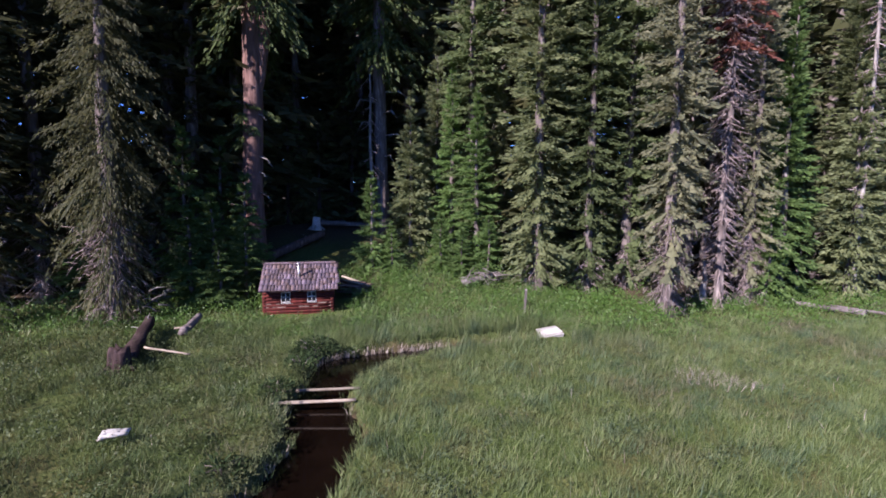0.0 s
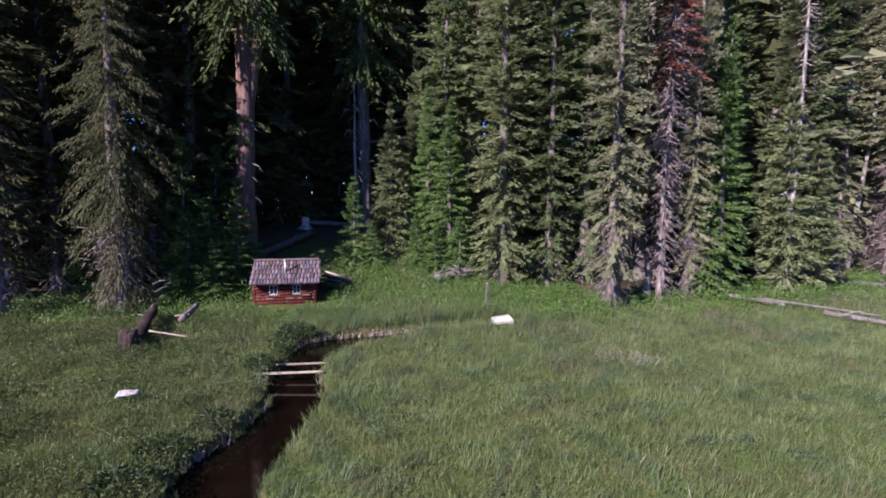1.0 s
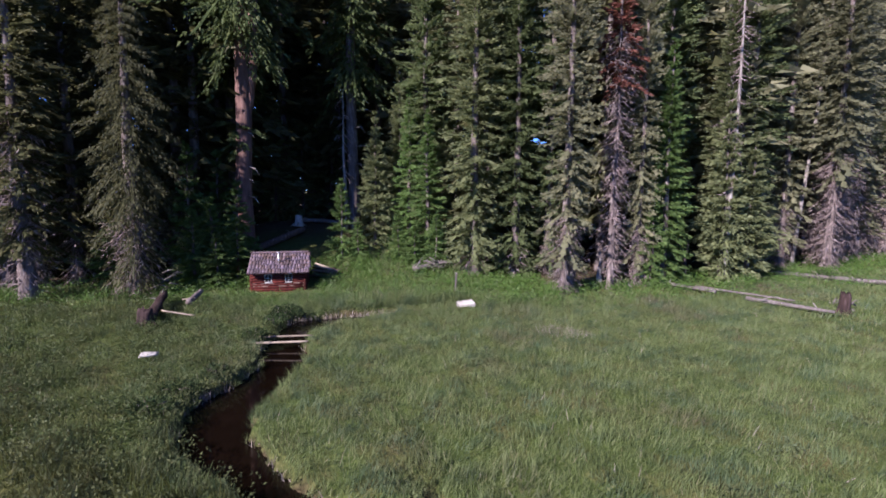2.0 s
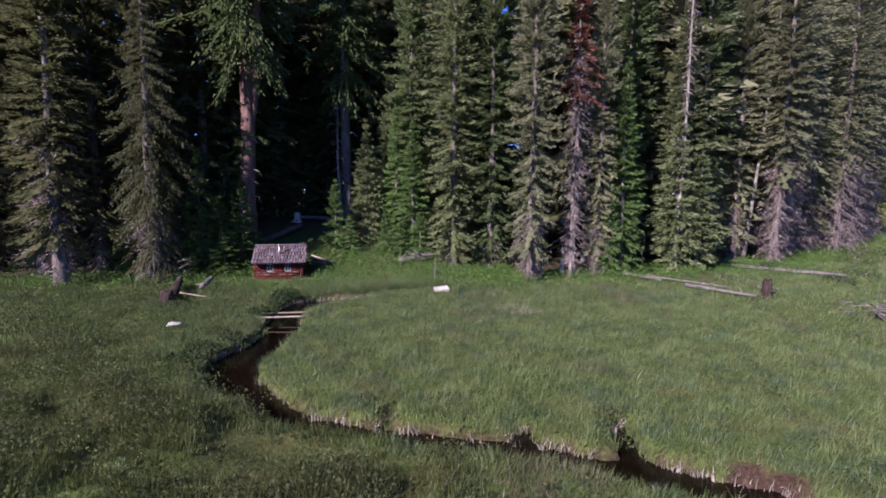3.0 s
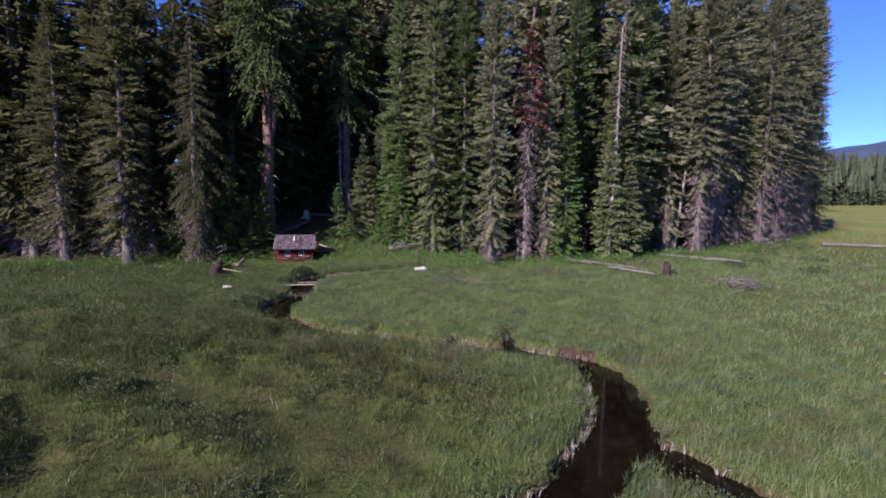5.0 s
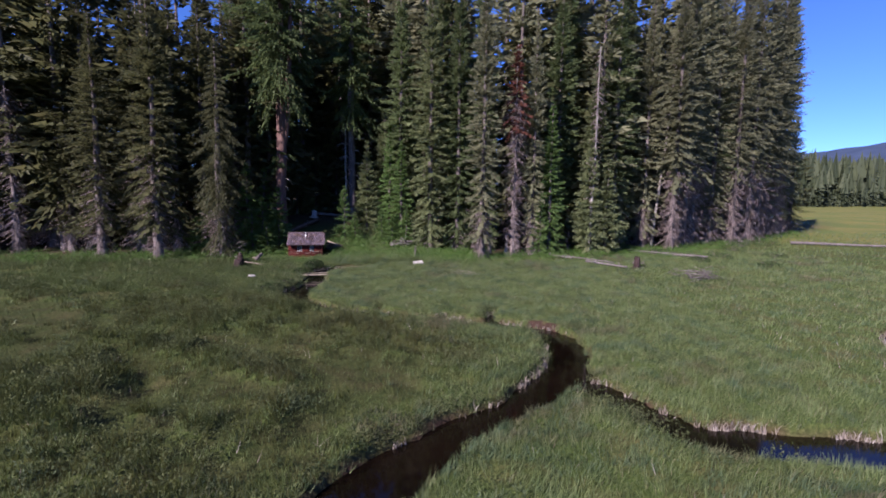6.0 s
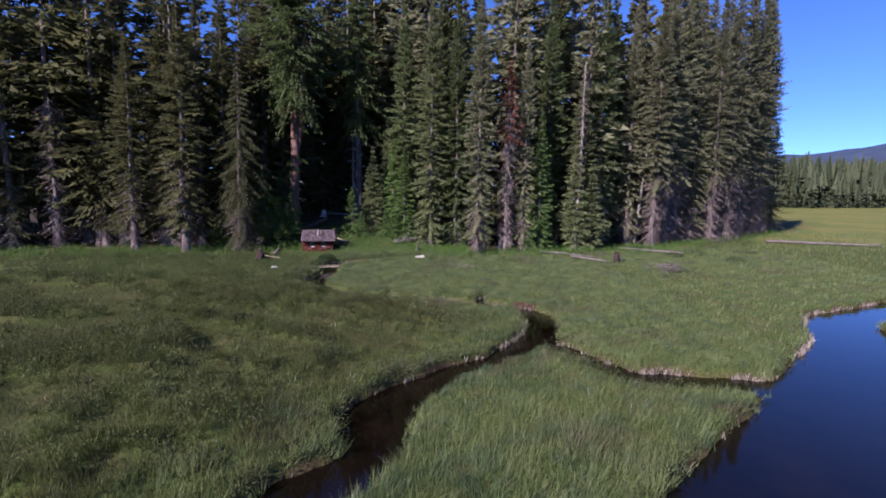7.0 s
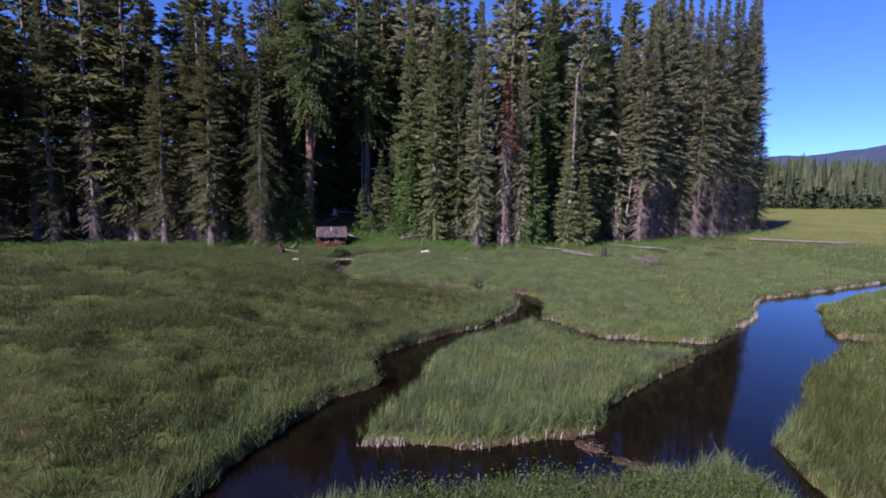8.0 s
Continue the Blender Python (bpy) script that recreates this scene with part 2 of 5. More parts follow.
def box(bm, size, at=(0, 0, 0), turn=None, bevel=0.0):
    m = Matrix.Translation(at) @ (turn or Matrix()) @ Matrix.Diagonal((*size, 1))
    made = bmesh.ops.create_cube(bm, size=1, matrix=m)
    if bevel:
        edges = list({e for v in made["verts"] for e in v.link_edges})
        bmesh.ops.bevel(bm, geom=edges, offset=bevel, segments=1, affect="EDGES")
    return bm


def tube(points, radii, sides=8, wobble=0.0, seed=0, closed=True):
    """Vertices and faces of a round limb along points, rough by wobble."""
    pts = np.asarray(points, float)
    rng = np.random.default_rng(seed)
    tang = np.gradient(pts, axis=0)
    tang /= np.linalg.norm(tang, axis=1)[:, None]
    ref = np.where(np.abs(tang[:, 2:]) > 0.8, [[1.0, 0, 0]], [[0, 0, 1.0]])
    u = np.cross(tang, ref)
    u /= np.linalg.norm(u, axis=1)[:, None]
    v = np.cross(tang, u)
    ang = np.linspace(0, 2 * np.pi, sides, endpoint=False)
    lobes = 1 + wobble * rng.normal(size=(1, sides)) + 0.6 * wobble * rng.normal(size=(len(pts), sides))
    r = np.asarray(radii, float)[:, None] * lobes
    ring = pts[:, None] + r[..., None] * (np.cos(ang)[None, :, None] * u[:, None] + np.sin(ang)[None, :, None] * v[:, None])
    verts = ring.reshape(-1, 3)
    i = np.arange(len(pts) - 1)[:, None] * sides + np.arange(sides)[None]
    j = np.arange(len(pts) - 1)[:, None] * sides + (np.arange(sides)[None] + 1) % sides
    quads = np.stack([i, j, j + sides, i + sides], -1).reshape(-1, 4)
    tris = np.zeros((0, 3), int)
    if closed:
        n = len(verts)
        verts = np.concatenate([verts, pts[:1], pts[-1:]])
        k = np.arange(sides)
        last = (len(pts) - 1) * sides
        tris = np.concatenate([np.stack([(k + 1) % sides, k, np.full(sides, n)], -1), np.stack([last + k, last + (k + 1) % sides, np.full(sides, n + 1)], -1)])
    return verts, quads, tris


def join(pieces):
    verts, quads, tris, at = [], [], [], 0
    for v, q, t in pieces:
        verts.append(v), quads.append(q + at), tris.append(t + at)
        at += len(v)
    return np.concatenate(verts), [np.concatenate(quads), np.concatenate(tris)]


def unit(a):
    return a / np.maximum(np.linalg.norm(a, axis=-1, keepdims=True), 1e-9)


def slivers(base, way, length, width, rng, flat=0.0):
    """Needle sprays: slim triangles from base along way, each turned at random about its length."""
    side = unit(np.cross(way, rng.normal(size=way.shape) + np.array([0, 0, flat]))) * (np.asarray(width) / 2)[:, None]
    back = base + way * (np.asarray(length) * 0.18)[:, None]
    v = np.stack([back - side, back + side, base + way * np.asarray(length)[:, None]], 1)
    n = len(base)
    return v.reshape(-1, 3), np.arange(3 * n).reshape(n, 3)


def kites(base, way, length, width, rng, lift=0.4):
    """Leaf blades: kite-shaped quads from base along way, each turned at random about its length."""
    side = unit(np.cross(way, rng.normal(size=way.shape)))
    l, w = np.asarray(length)[:, None], np.asarray(width)[:, None]
    v = np.stack([base, base + way * l * lift + side * w / 2, base + way * l, base + way * l * lift - side * w / 2], 1)
    n = len(base)
    return v.reshape(-1, 3), np.arange(4 * n).reshape(n, 4)


# ---------------------------------------------------------------- the lie of the land
# channels of open water: centre x, y and half width, point by point
CREEK = [(3.9, 20.5, 0.4), (0.3, 19.4, 0.55), (-2.0, 18.3, 0.95), (-3.5, 17.2, 1.3), (-3.8, 15.5, 0.95), (-3.7, 13.6, 0.85), (-2.9, 11.6, 0.95),
         (-3.1, 9.6, 0.9), (-3.5, 7.5, 1.15), (-2.9, 5.5, 0.9), (-1.2, 3.9, 0.75), (0.3, 2.7, 0.62), (2.8, 1.85, 0.58), (6.5, 1.1, 0.6),
         (9.4, 0.15, 0.65), (11.6, -0.8, 0.75), (12.6, -2.2, 0.85), (12.4, -5.0, 0.95), (11.5, -7.4, 1.0), (9.6, -9.9, 0.85), (7.3, -11.9, 0.85),
         (5.5, -14.1, 1.1), (4.7, -16.1, 1.3), (5.0, -18.6, 0.85), (3.6, -20.4, 1.25), (2.7, -22.8, 1.4), (2.0, -26.0, 1.6), (0.5, -34.0, 2.0), (-5.0, -52.0, 2.4), (-3.0, -80.0, 3.0)]
BRANCH = [(12.2, -8.4, 0.8), (13.4, -10.3, 0.85), (14.5, -12.2, 1.1), (16.8, -12.6, 1.1), (19.2, -12.9, 1.1)]
POND = [(60.0, 12.0, 2.2), (44.0, 5.0, 1.3), (37.0, 1.3, 1.2), (30.6, -2.4, 1.9), (27.3, -7.4, 1.8), (24.6, -11.0, 2.4), (20.1, -15.3, 2.1),
        (17.4, -18.3, 2.4), (14.6, -20.9, 2.5), (12.2, -22.9, 1.6), (8.0, -23.9, 1.25), (3.2, -24.2, 1.7)]
BAY = [(25.5, -11.2, 2.0), (29.2, -11.6, 0.35)]
OUTLET = [(15.2, -22.5, 1.3), (15.5, -25.0, 0.8), (15.6, -32.0, 0.8), (21.0, -50.0, 1.0), (19.0, -80.0, 1.2)]
SLOTS = ([(9.35, 0.5, 0.4), (9.7, 2.6, 0.28)], [(2.85, 2.2, 0.3), (2.9, 3.2, 0.2)], [(6.9, 1.3, 0.25), (6.85, 2.2, 0.12)])
FOREST_X = [-90, -60, -38, -26, -15, -12, 0, 10, 16, 22, 34, 47, 62, 75, 110]
FOREST_Y = [12, 14, 18, 21, 24, 29, 30, 24.5, 26, 28, 33, 44, 58, 68, 110]


def wave(x, y, size, seed=0.0):
    """Smooth uneven field in -1..1, with swells of about size metres."""
    k = 2 * np.pi / size
    a = np.sin(k * (0.83 * x + 0.55 * y) + seed) + np.sin(k * (-0.47 * x + 0.91 * y) * 1.37 + 1.7 * seed + 2)
    b = np.sin(k * (0.97 * x - 0.31 * y) * 1.91 + 2.3 * seed + a) + np.sin(k * (0.2 * x + 1.1 * y) * 2.6 + seed - a)
    return (a + 0.7 * b) / 3.4


def lumps(x, y, size, seed):
    """Irregular lumps about size metres across, in -1..1."""
    u, v = np.asarray(x) / size + 57.3, np.asarray(y) / size + 91.7
    i, j = np.floor(u), np.floor(v)
    pick = lambda a, b: np.mod(np.sin(a * 127.1 + b * 311.7 + seed * 74.7) * 43758.5453, 1.0)
    f, g = u - i, v - j
    f, g = f * f * (3 - 2 * f), g * g * (3 - 2 * g)
    low = pick(i, j) * (1 - f) + pick(i + 1, j) * f
    high = pick(i, j + 1) * (1 - f) + pick(i + 1, j + 1) * f
    return 2 * (low * (1 - g) + high * g) - 1


def shore(x, y):
    """Distance to the water's edge, negative over water."""
    best = np.full(np.shape(x), 99.0)
    for chain in (CREEK, BRANCH, POND, BAY, OUTLET, *SLOTS):
        for (ax, ay, ar), (bx, by, br) in zip(chain, chain[1:]):
            dx, dy = bx - ax, by - ay
            s = np.clip(((x - ax) * dx + (y - ay) * dy) / (dx * dx + dy * dy), 0, 1)
            best = np.minimum(best, np.hypot(x - ax - s * dx, y - ay - s * dy) - (ar + s * (br - ar)))
    return best + 0.1 * wave(x, y, 1.9, 1.0) + 0.13 * lumps(x, y, 1.3, 5) + 0.06 * wave(x, y, 0.7, 4.0)


def smooth(x, a, b):
    s = np.clip((x - a) / (b - a), 0, 1)
    return s * s * (3 - 2 * s)


def forest_line(x):
    return np.interp(x, FOREST_X, FOREST_Y)


def boggy(x, y):
    """How far a place belongs to the shrubby near side of the creek, 0 to 1."""
    near = np.interp(y, [-26, -19, -12, -4, 1, 4, 8, 14, 19, 22], [1, 3, 6, 11, 4, -3, -5.5, -6.5, -9, -40])
    return 0.62 * smooth(near - x + 1.5 * wave(x, y, 4.0, 3.0), -1.0, 4.5) * (1 - 0.6 * smooth(y, 3, 10))


def tussock(x, y):
    """Hummocks of the bog, a metre or so across, -1 in the hollows to 1."""
    return np.clip(0.9 * lumps(x, y, 1.0, 1) + 1.0 * lumps(x + 0.3 * y, y, 2.7, 2) + 0.5 * lumps(x, y, 0.5, 3), -1, 1)


def land(x, y):
    """Height of the dry ground."""
    z = 0.34 + 0.09 * wave(x, y, 5.0, 3.0) + 0.05 * wave(x, y, 1.4, 5.0) + 0.25 * smooth(y, 12, 26) * smooth(forest_line(x) - y, 14, 2)
    z = z + 0.38 * boggy(x, y) * tussock(x, y) * smooth(y, 21, 16) + 0.22 * boggy(x, y) * smooth(y, 21, 16)
    z = z + 2.9 * smooth(y, 25.5, 37.5) * smooth(x, -19, -12) * smooth(x, 9, 0)
    z = z + 0.8 * smooth(y - forest_line(x), 0, 14) + 0.35 * wave(x, y, 9.0, 8.0) * smooth(y - forest_line(x), -1, 6)
    return z


def height(x, y):
    s = shore(x, y)
    w = smooth(s, -0.32, 0.14)
    # a mud bar that just breaks the water off the island's point
    d = np.clip(((x - 10.2) * 1.9 - (y + 21.8) * 1.8) / 6.85, 0, 1)
    bar = 0.015 + 0.05 * lumps(x, y, 0.5, 9) - 0.7 * np.maximum(np.hypot(x - 10.2 - 1.9 * d, y + 21.8 + 1.8 * d) - 0.28, 0)
    return np.maximum((1 - w) * (-0.6) + w * land(x, y), bar)


def steps(lo, hi, fine, far, grow=1.22):
    mid = np.arange(lo, hi + fine / 2, fine)
    out, step = [], fine
    a, b = mid[0], mid[-1]
    left, right = [], []
    while b < far:
        step *= grow
        b += step
        right.append(b)
    step = fine
    while a > -far:
        step *= grow
        a -= step
        left.append(a)
    return np.concatenate([left[::-1], mid, right])


def build_ground():
    xs, ys = steps(-8, 42, 0.3, 3500, 1.28), steps(-29, 30, 0.3, 3500, 1.28)
    gx, gy = np.meshgrid(xs, ys)
    s = shore(gx, gy)
    gz = height(gx, gy)
    nx, ny = len(xs), len(ys)
    k = (np.arange(ny - 1)[:, None] * nx + np.arange(nx - 1)[None]).ravel()
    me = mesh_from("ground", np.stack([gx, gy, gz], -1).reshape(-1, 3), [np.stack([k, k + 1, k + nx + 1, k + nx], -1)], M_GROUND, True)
    inside = gy - forest_line(gx) + 2.0 * wave(gx, gy, 4.0, 2.0)
    path = smooth(np.hypot((gx + 4.7) / 1.5, (gy - 28.0) / 1.9), 1.15, 0.5)
    hill = smooth(gx, -13, -10) * smooth(gx, 8, 5) * smooth(gy, 36, 33)
    # bog: darker ground towards the hollows between tussocks
    masks = {"duff": np.maximum(path, smooth(inside, -0.5, 2.5) * smooth(gx + 0.35 * gy, 150, 110) * (1 - 0.85 * hill)), "far": smooth(gy + 0.2 * gx, 45, 70),
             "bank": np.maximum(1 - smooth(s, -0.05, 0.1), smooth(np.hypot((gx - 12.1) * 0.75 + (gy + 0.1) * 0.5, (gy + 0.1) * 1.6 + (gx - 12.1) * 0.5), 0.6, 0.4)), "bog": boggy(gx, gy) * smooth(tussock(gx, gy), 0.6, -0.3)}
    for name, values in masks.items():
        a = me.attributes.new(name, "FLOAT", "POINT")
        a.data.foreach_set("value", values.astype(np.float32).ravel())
    ob = new("ground", me)
    tagged(ob, "wet green meadow rising to a wooded edge", "ground", kind="structure")
    return ob


def build_water():
    xs, ys = np.linspace(-14, 64, 60), np.linspace(-82, 22, 50)
    gx, gy = np.meshgrid(xs, ys)
    k = (np.arange(49)[:, None] * 60 + np.arange(59)[None]).ravel()
    me = mesh_from("water", np.stack([gx, gy, 0 * gx], -1).reshape(-1, 3), [np.stack([k, k + 1, k + 61, k + 60], -1)], M_WATER, True)
    tagged(new("water", me), "still brown creek and blue reflecting pond", "water", kind="structure")


build_ground()
build_water()


# ---------------------------------------------------------------- grass, brush and shrubs
def blades(x, y, z, tall, wide, rng, bend=0.45, simple=False, comb=0.0, ways=None):
    n = len(x)
    base = np.stack([x, y, z - 0.04], -1)
    a = rng.uniform(0, 2 * np.pi, n)
    if comb:
        a = np.where(rng.uniform(size=n) < comb, 3.0 * wave(x, y, 3.4, 8.5) + 2.2 * wave(x, y, 1.1, 1.3) - 0.8 + rng.normal(0, 0.55, n), a)
    a = a if ways is None else ways
    out = np.stack([np.cos(a), np.sin(a), 0 * a], -1)
    b = rng.uniform(0, 2 * np.pi, n)
    side = np.stack([np.cos(b), np.sin(b), 0 * b], -1) * (wide / 2)[:, None]
    up = np.array([0, 0, 1.0])
    lean = rng.uniform(0.1, 1.0, n) * bend
    tip = base + out * (tall * lean)[:, None] + up * (tall * np.sqrt(1 - 0.7 * lean**2))[:, None]
    if simple:
        v = np.stack([base - side, base + side, tip], 1)
        return v.reshape(-1, 3), np.zeros((0, 4), int), np.arange(3 * n).reshape(n, 3)
    mid = base + out * (tall * lean * 0.28)[:, None] + up * (tall * 0.55)[:, None]
    v = np.stack([base - side, base + side, mid + side * 0.8, mid - side * 0.8, tip], 1)
    k = np.arange(n)[:, None] * 5
    return v.reshape(-1, 3), k + np.array([[0, 1, 2, 3]]), k + np.array([[3, 2, 4]])


def cabin_clear(x, y):
    """True outside the cabin's footprint and the trodden spot at the spring box."""
    off_cabin = (np.abs((x + 6.75) * 0.978 + (y - 24.6) * 0.208) > 2.0) | (np.abs(-(x + 6.75) * 0.208 + (y - 24.6) * 0.978) > 1.75)
    return off_cabin & (np.hypot(x - 4.5, (y - 20.0) * 0.7) > 0.8)


def sow(n, x0, x1, y0, y1, rng, edge=0.06):
    x, y = rng.uniform(x0, x1, n), rng.uniform(y0, y1, n)
    keep = (shore(x, y) > edge) & cabin_clear(x, y) & (y < forest_line(x) + 1.5)
    return x[keep], y[keep]


def sedge_height(x, y, s):
    t = 0.2 * boggy(x, y) * tussock(x, y) + 0.2 * smooth(-y, 14, 20) * (1 - boggy(x, y) / 0.62) + 0.3 + 0.07 * wave(x, y, 6.0, 2.0) + 0.1 * wave(x, y, 1.5, 6.0)
    return t + 0.3 * smooth(y, 17.5, 20) * smooth(x, -7, -4) * smooth(x, 9, 5) + 0.08 * smooth(y, 15, 21)


def peat_bank(x, y):
    """True on the slumped bare bank where the creek bends."""
    return np.hypot((x - 12.1) * 0.75 + (y + 0.1) * 0.5, (y + 0.1) * 1.6 + (x - 12.1) * 0.5) < 0.42


def build_sedge():
    rng = np.random.default_rng(11)
    pieces, bog = [], []
    for n, x0, x1, y0, y1, wide in ((800000, -13, 22, -28, 22, 0.0165), (130000, 22, 48, -26, 34, 0.034), (120000, -46, -13, -24, 24, 0.04),
                                    (40000, 44, 110, -20, 70, 0.08), (40000, -12, 34, 20, 32, 0.026), (26000, -46, 50, -60, -28, 0.08)):
        x, y = sow(n, x0, x1, y0, y1, rng, -0.2)
        s = shore(x, y)
        over = (s > 0.03) | (wave(x, y, 0.8, 3.3) + 0.6 * wave(x, y, 2.2, 1.1) > 0.1) & (shore(x, y + 0.12) - s < 0.075)
        x, y, s = x[over], y[over], s[over]
        thin = 0.75 + 0.35 * wave(x, y, 2.6, 9.0) + 0.3 * wave(x, y, 0.9, 3.0) - boggy(x, y) * (0.4 - 1.2 * tussock(x, y))
        keep = (rng.uniform(size=len(x)) < np.clip(thin + smooth(s, 1.2, 0.3), 0.2, 1)) & ~peat_bank(x, y)
        x, y, s = x[keep], y[keep], s[keep]
        tall = sedge_height(x, y, s) * rng.uniform(0.5, 1.35, len(x))
        # east bank: the same olive blades mixed in, partly for corner darkening
        east = 0.6 * smooth(x - 16 - 0.6 * (y + 24), -0.5, 1.0) * smooth(-y, 5, 9)
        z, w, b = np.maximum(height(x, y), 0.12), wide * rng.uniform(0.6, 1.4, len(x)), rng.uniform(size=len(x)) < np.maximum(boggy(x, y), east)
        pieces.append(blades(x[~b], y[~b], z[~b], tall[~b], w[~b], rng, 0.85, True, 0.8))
        # the darkened olive sedge grows in tufts, each leaning out from its middle
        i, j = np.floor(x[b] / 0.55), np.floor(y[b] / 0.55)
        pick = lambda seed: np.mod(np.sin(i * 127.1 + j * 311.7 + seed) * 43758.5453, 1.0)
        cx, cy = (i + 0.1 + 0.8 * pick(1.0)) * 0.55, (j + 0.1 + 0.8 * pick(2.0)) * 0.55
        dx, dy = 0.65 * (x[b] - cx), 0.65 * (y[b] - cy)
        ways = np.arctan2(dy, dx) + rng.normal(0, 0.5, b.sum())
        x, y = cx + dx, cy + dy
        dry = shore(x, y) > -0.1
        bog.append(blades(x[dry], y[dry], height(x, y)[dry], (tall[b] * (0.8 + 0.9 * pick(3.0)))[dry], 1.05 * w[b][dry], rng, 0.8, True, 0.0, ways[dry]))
    v, f = join(pieces)
    tagged(new("sedge_grass", mesh_from("sedge_grass", v, f, M_SEDGE)), "tall green sedge grass covering the wet meadow", "grass", kind="stuff")
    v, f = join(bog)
    tagged(new("bog_sedge", mesh_from("bog_sedge", v, f, M_DARKSEDGE)), "dull olive sedge on the boggy side and east bank, darkened for lens falloff", "grass", kind="stuff")
    # bleached blades: a fringe along the banks, and stray ones among the green
    x, y = rng.uniform(-8, 46, 1300000), rng.uniform(-27, 22, 1300000)
    s = shore(x, y)
    facing = (shore(x - 0.04, y + 0.12) - s > 0.07) & (shore(x + 0.12, y) - s > np.where(y < -9, -0.045, -0.2))
    patchy = wave(x, y, 3.1, 7.0) + 0.5 * wave(x, y, 0.9, 2.0) + 0.45 * smooth(np.hypot((x - 19.5) / 8, (y + 8.3) / 3), 1.1, 0.6)
    fringe = (s > -0.18) & (s < 0.08) & facing & (rng.uniform(size=len(x)) < 0.95 * smooth(patchy, -0.45, 0.4))
    stray = (s > 0.2) & (rng.uniform(size=len(x)) < 0.0014 * (1 + wave(x, y, 7.0, 5.0)))
    for px, py, pr in ((8.5, 15.4, 0.8), (9.4, 15.0, 0.5)):
        stray |= (np.hypot((x - px) * 0.8, y - py) < pr) & (s > 0.03) & (rng.uniform(size=len(x)) < 0.2)
    v1 = blades(x[fringe], y[fringe], np.full(fringe.sum(), 0.02), rng.uniform(0.1, 0.48, fringe.sum()) * rng.uniform(0.6, 1, fringe.sum()), rng.uniform(0.018, 0.042, fringe.sum()), rng, 0.9)
    v2 = blades(x[stray], y[stray], height(x[stray], y[stray]), rng.uniform(0.2, 0.45, stray.sum()), rng.uniform(0.015, 0.03, stray.sum()), rng, 0.9, True)
    v, f = join([v1, v2])
    tagged(new("straw_grass", mesh_from("straw_grass", v, f, M_STRAW)), "bleached dead grass along the creek banks", "grass", kind="stuff")


def leaf_clumps(x, y, z, tall, spread, count, length, width, rng, slim=True):
    """Bushy clumps: leaves spread through a dome over each place."""
    n = len(x)
    m = n * count
    i = np.repeat(np.arange(n), count)
    a, r = rng.uniform(0, 2 * np.pi, m), np.sqrt(rng.uniform(0, 1, m))
    h = rng.uniform(0.25, 1.0, m) * np.sqrt(1 - 0.75 * r**2)
    p = np.stack([x[i] + np.cos(a) * r * spread[i], y[i] + np.sin(a) * r * spread[i], z[i] + h * tall[i]], -1)
    way = unit(np.stack([np.cos(a) * 0.8, np.sin(a) * 0.8, rng.uniform(-0.2, 1.1, m)], -1) + 0.5 * rng.normal(size=(m, 3)))
    if slim:
        return slivers(p, way, length * rng.uniform(0.6, 1.4, m), width * rng.uniform(0.6, 1.4, m), rng)
    return kites(p, way, length * rng.uniform(0.6, 1.4, m), width * rng.uniform(0.6, 1.4, m), rng, 0.45)


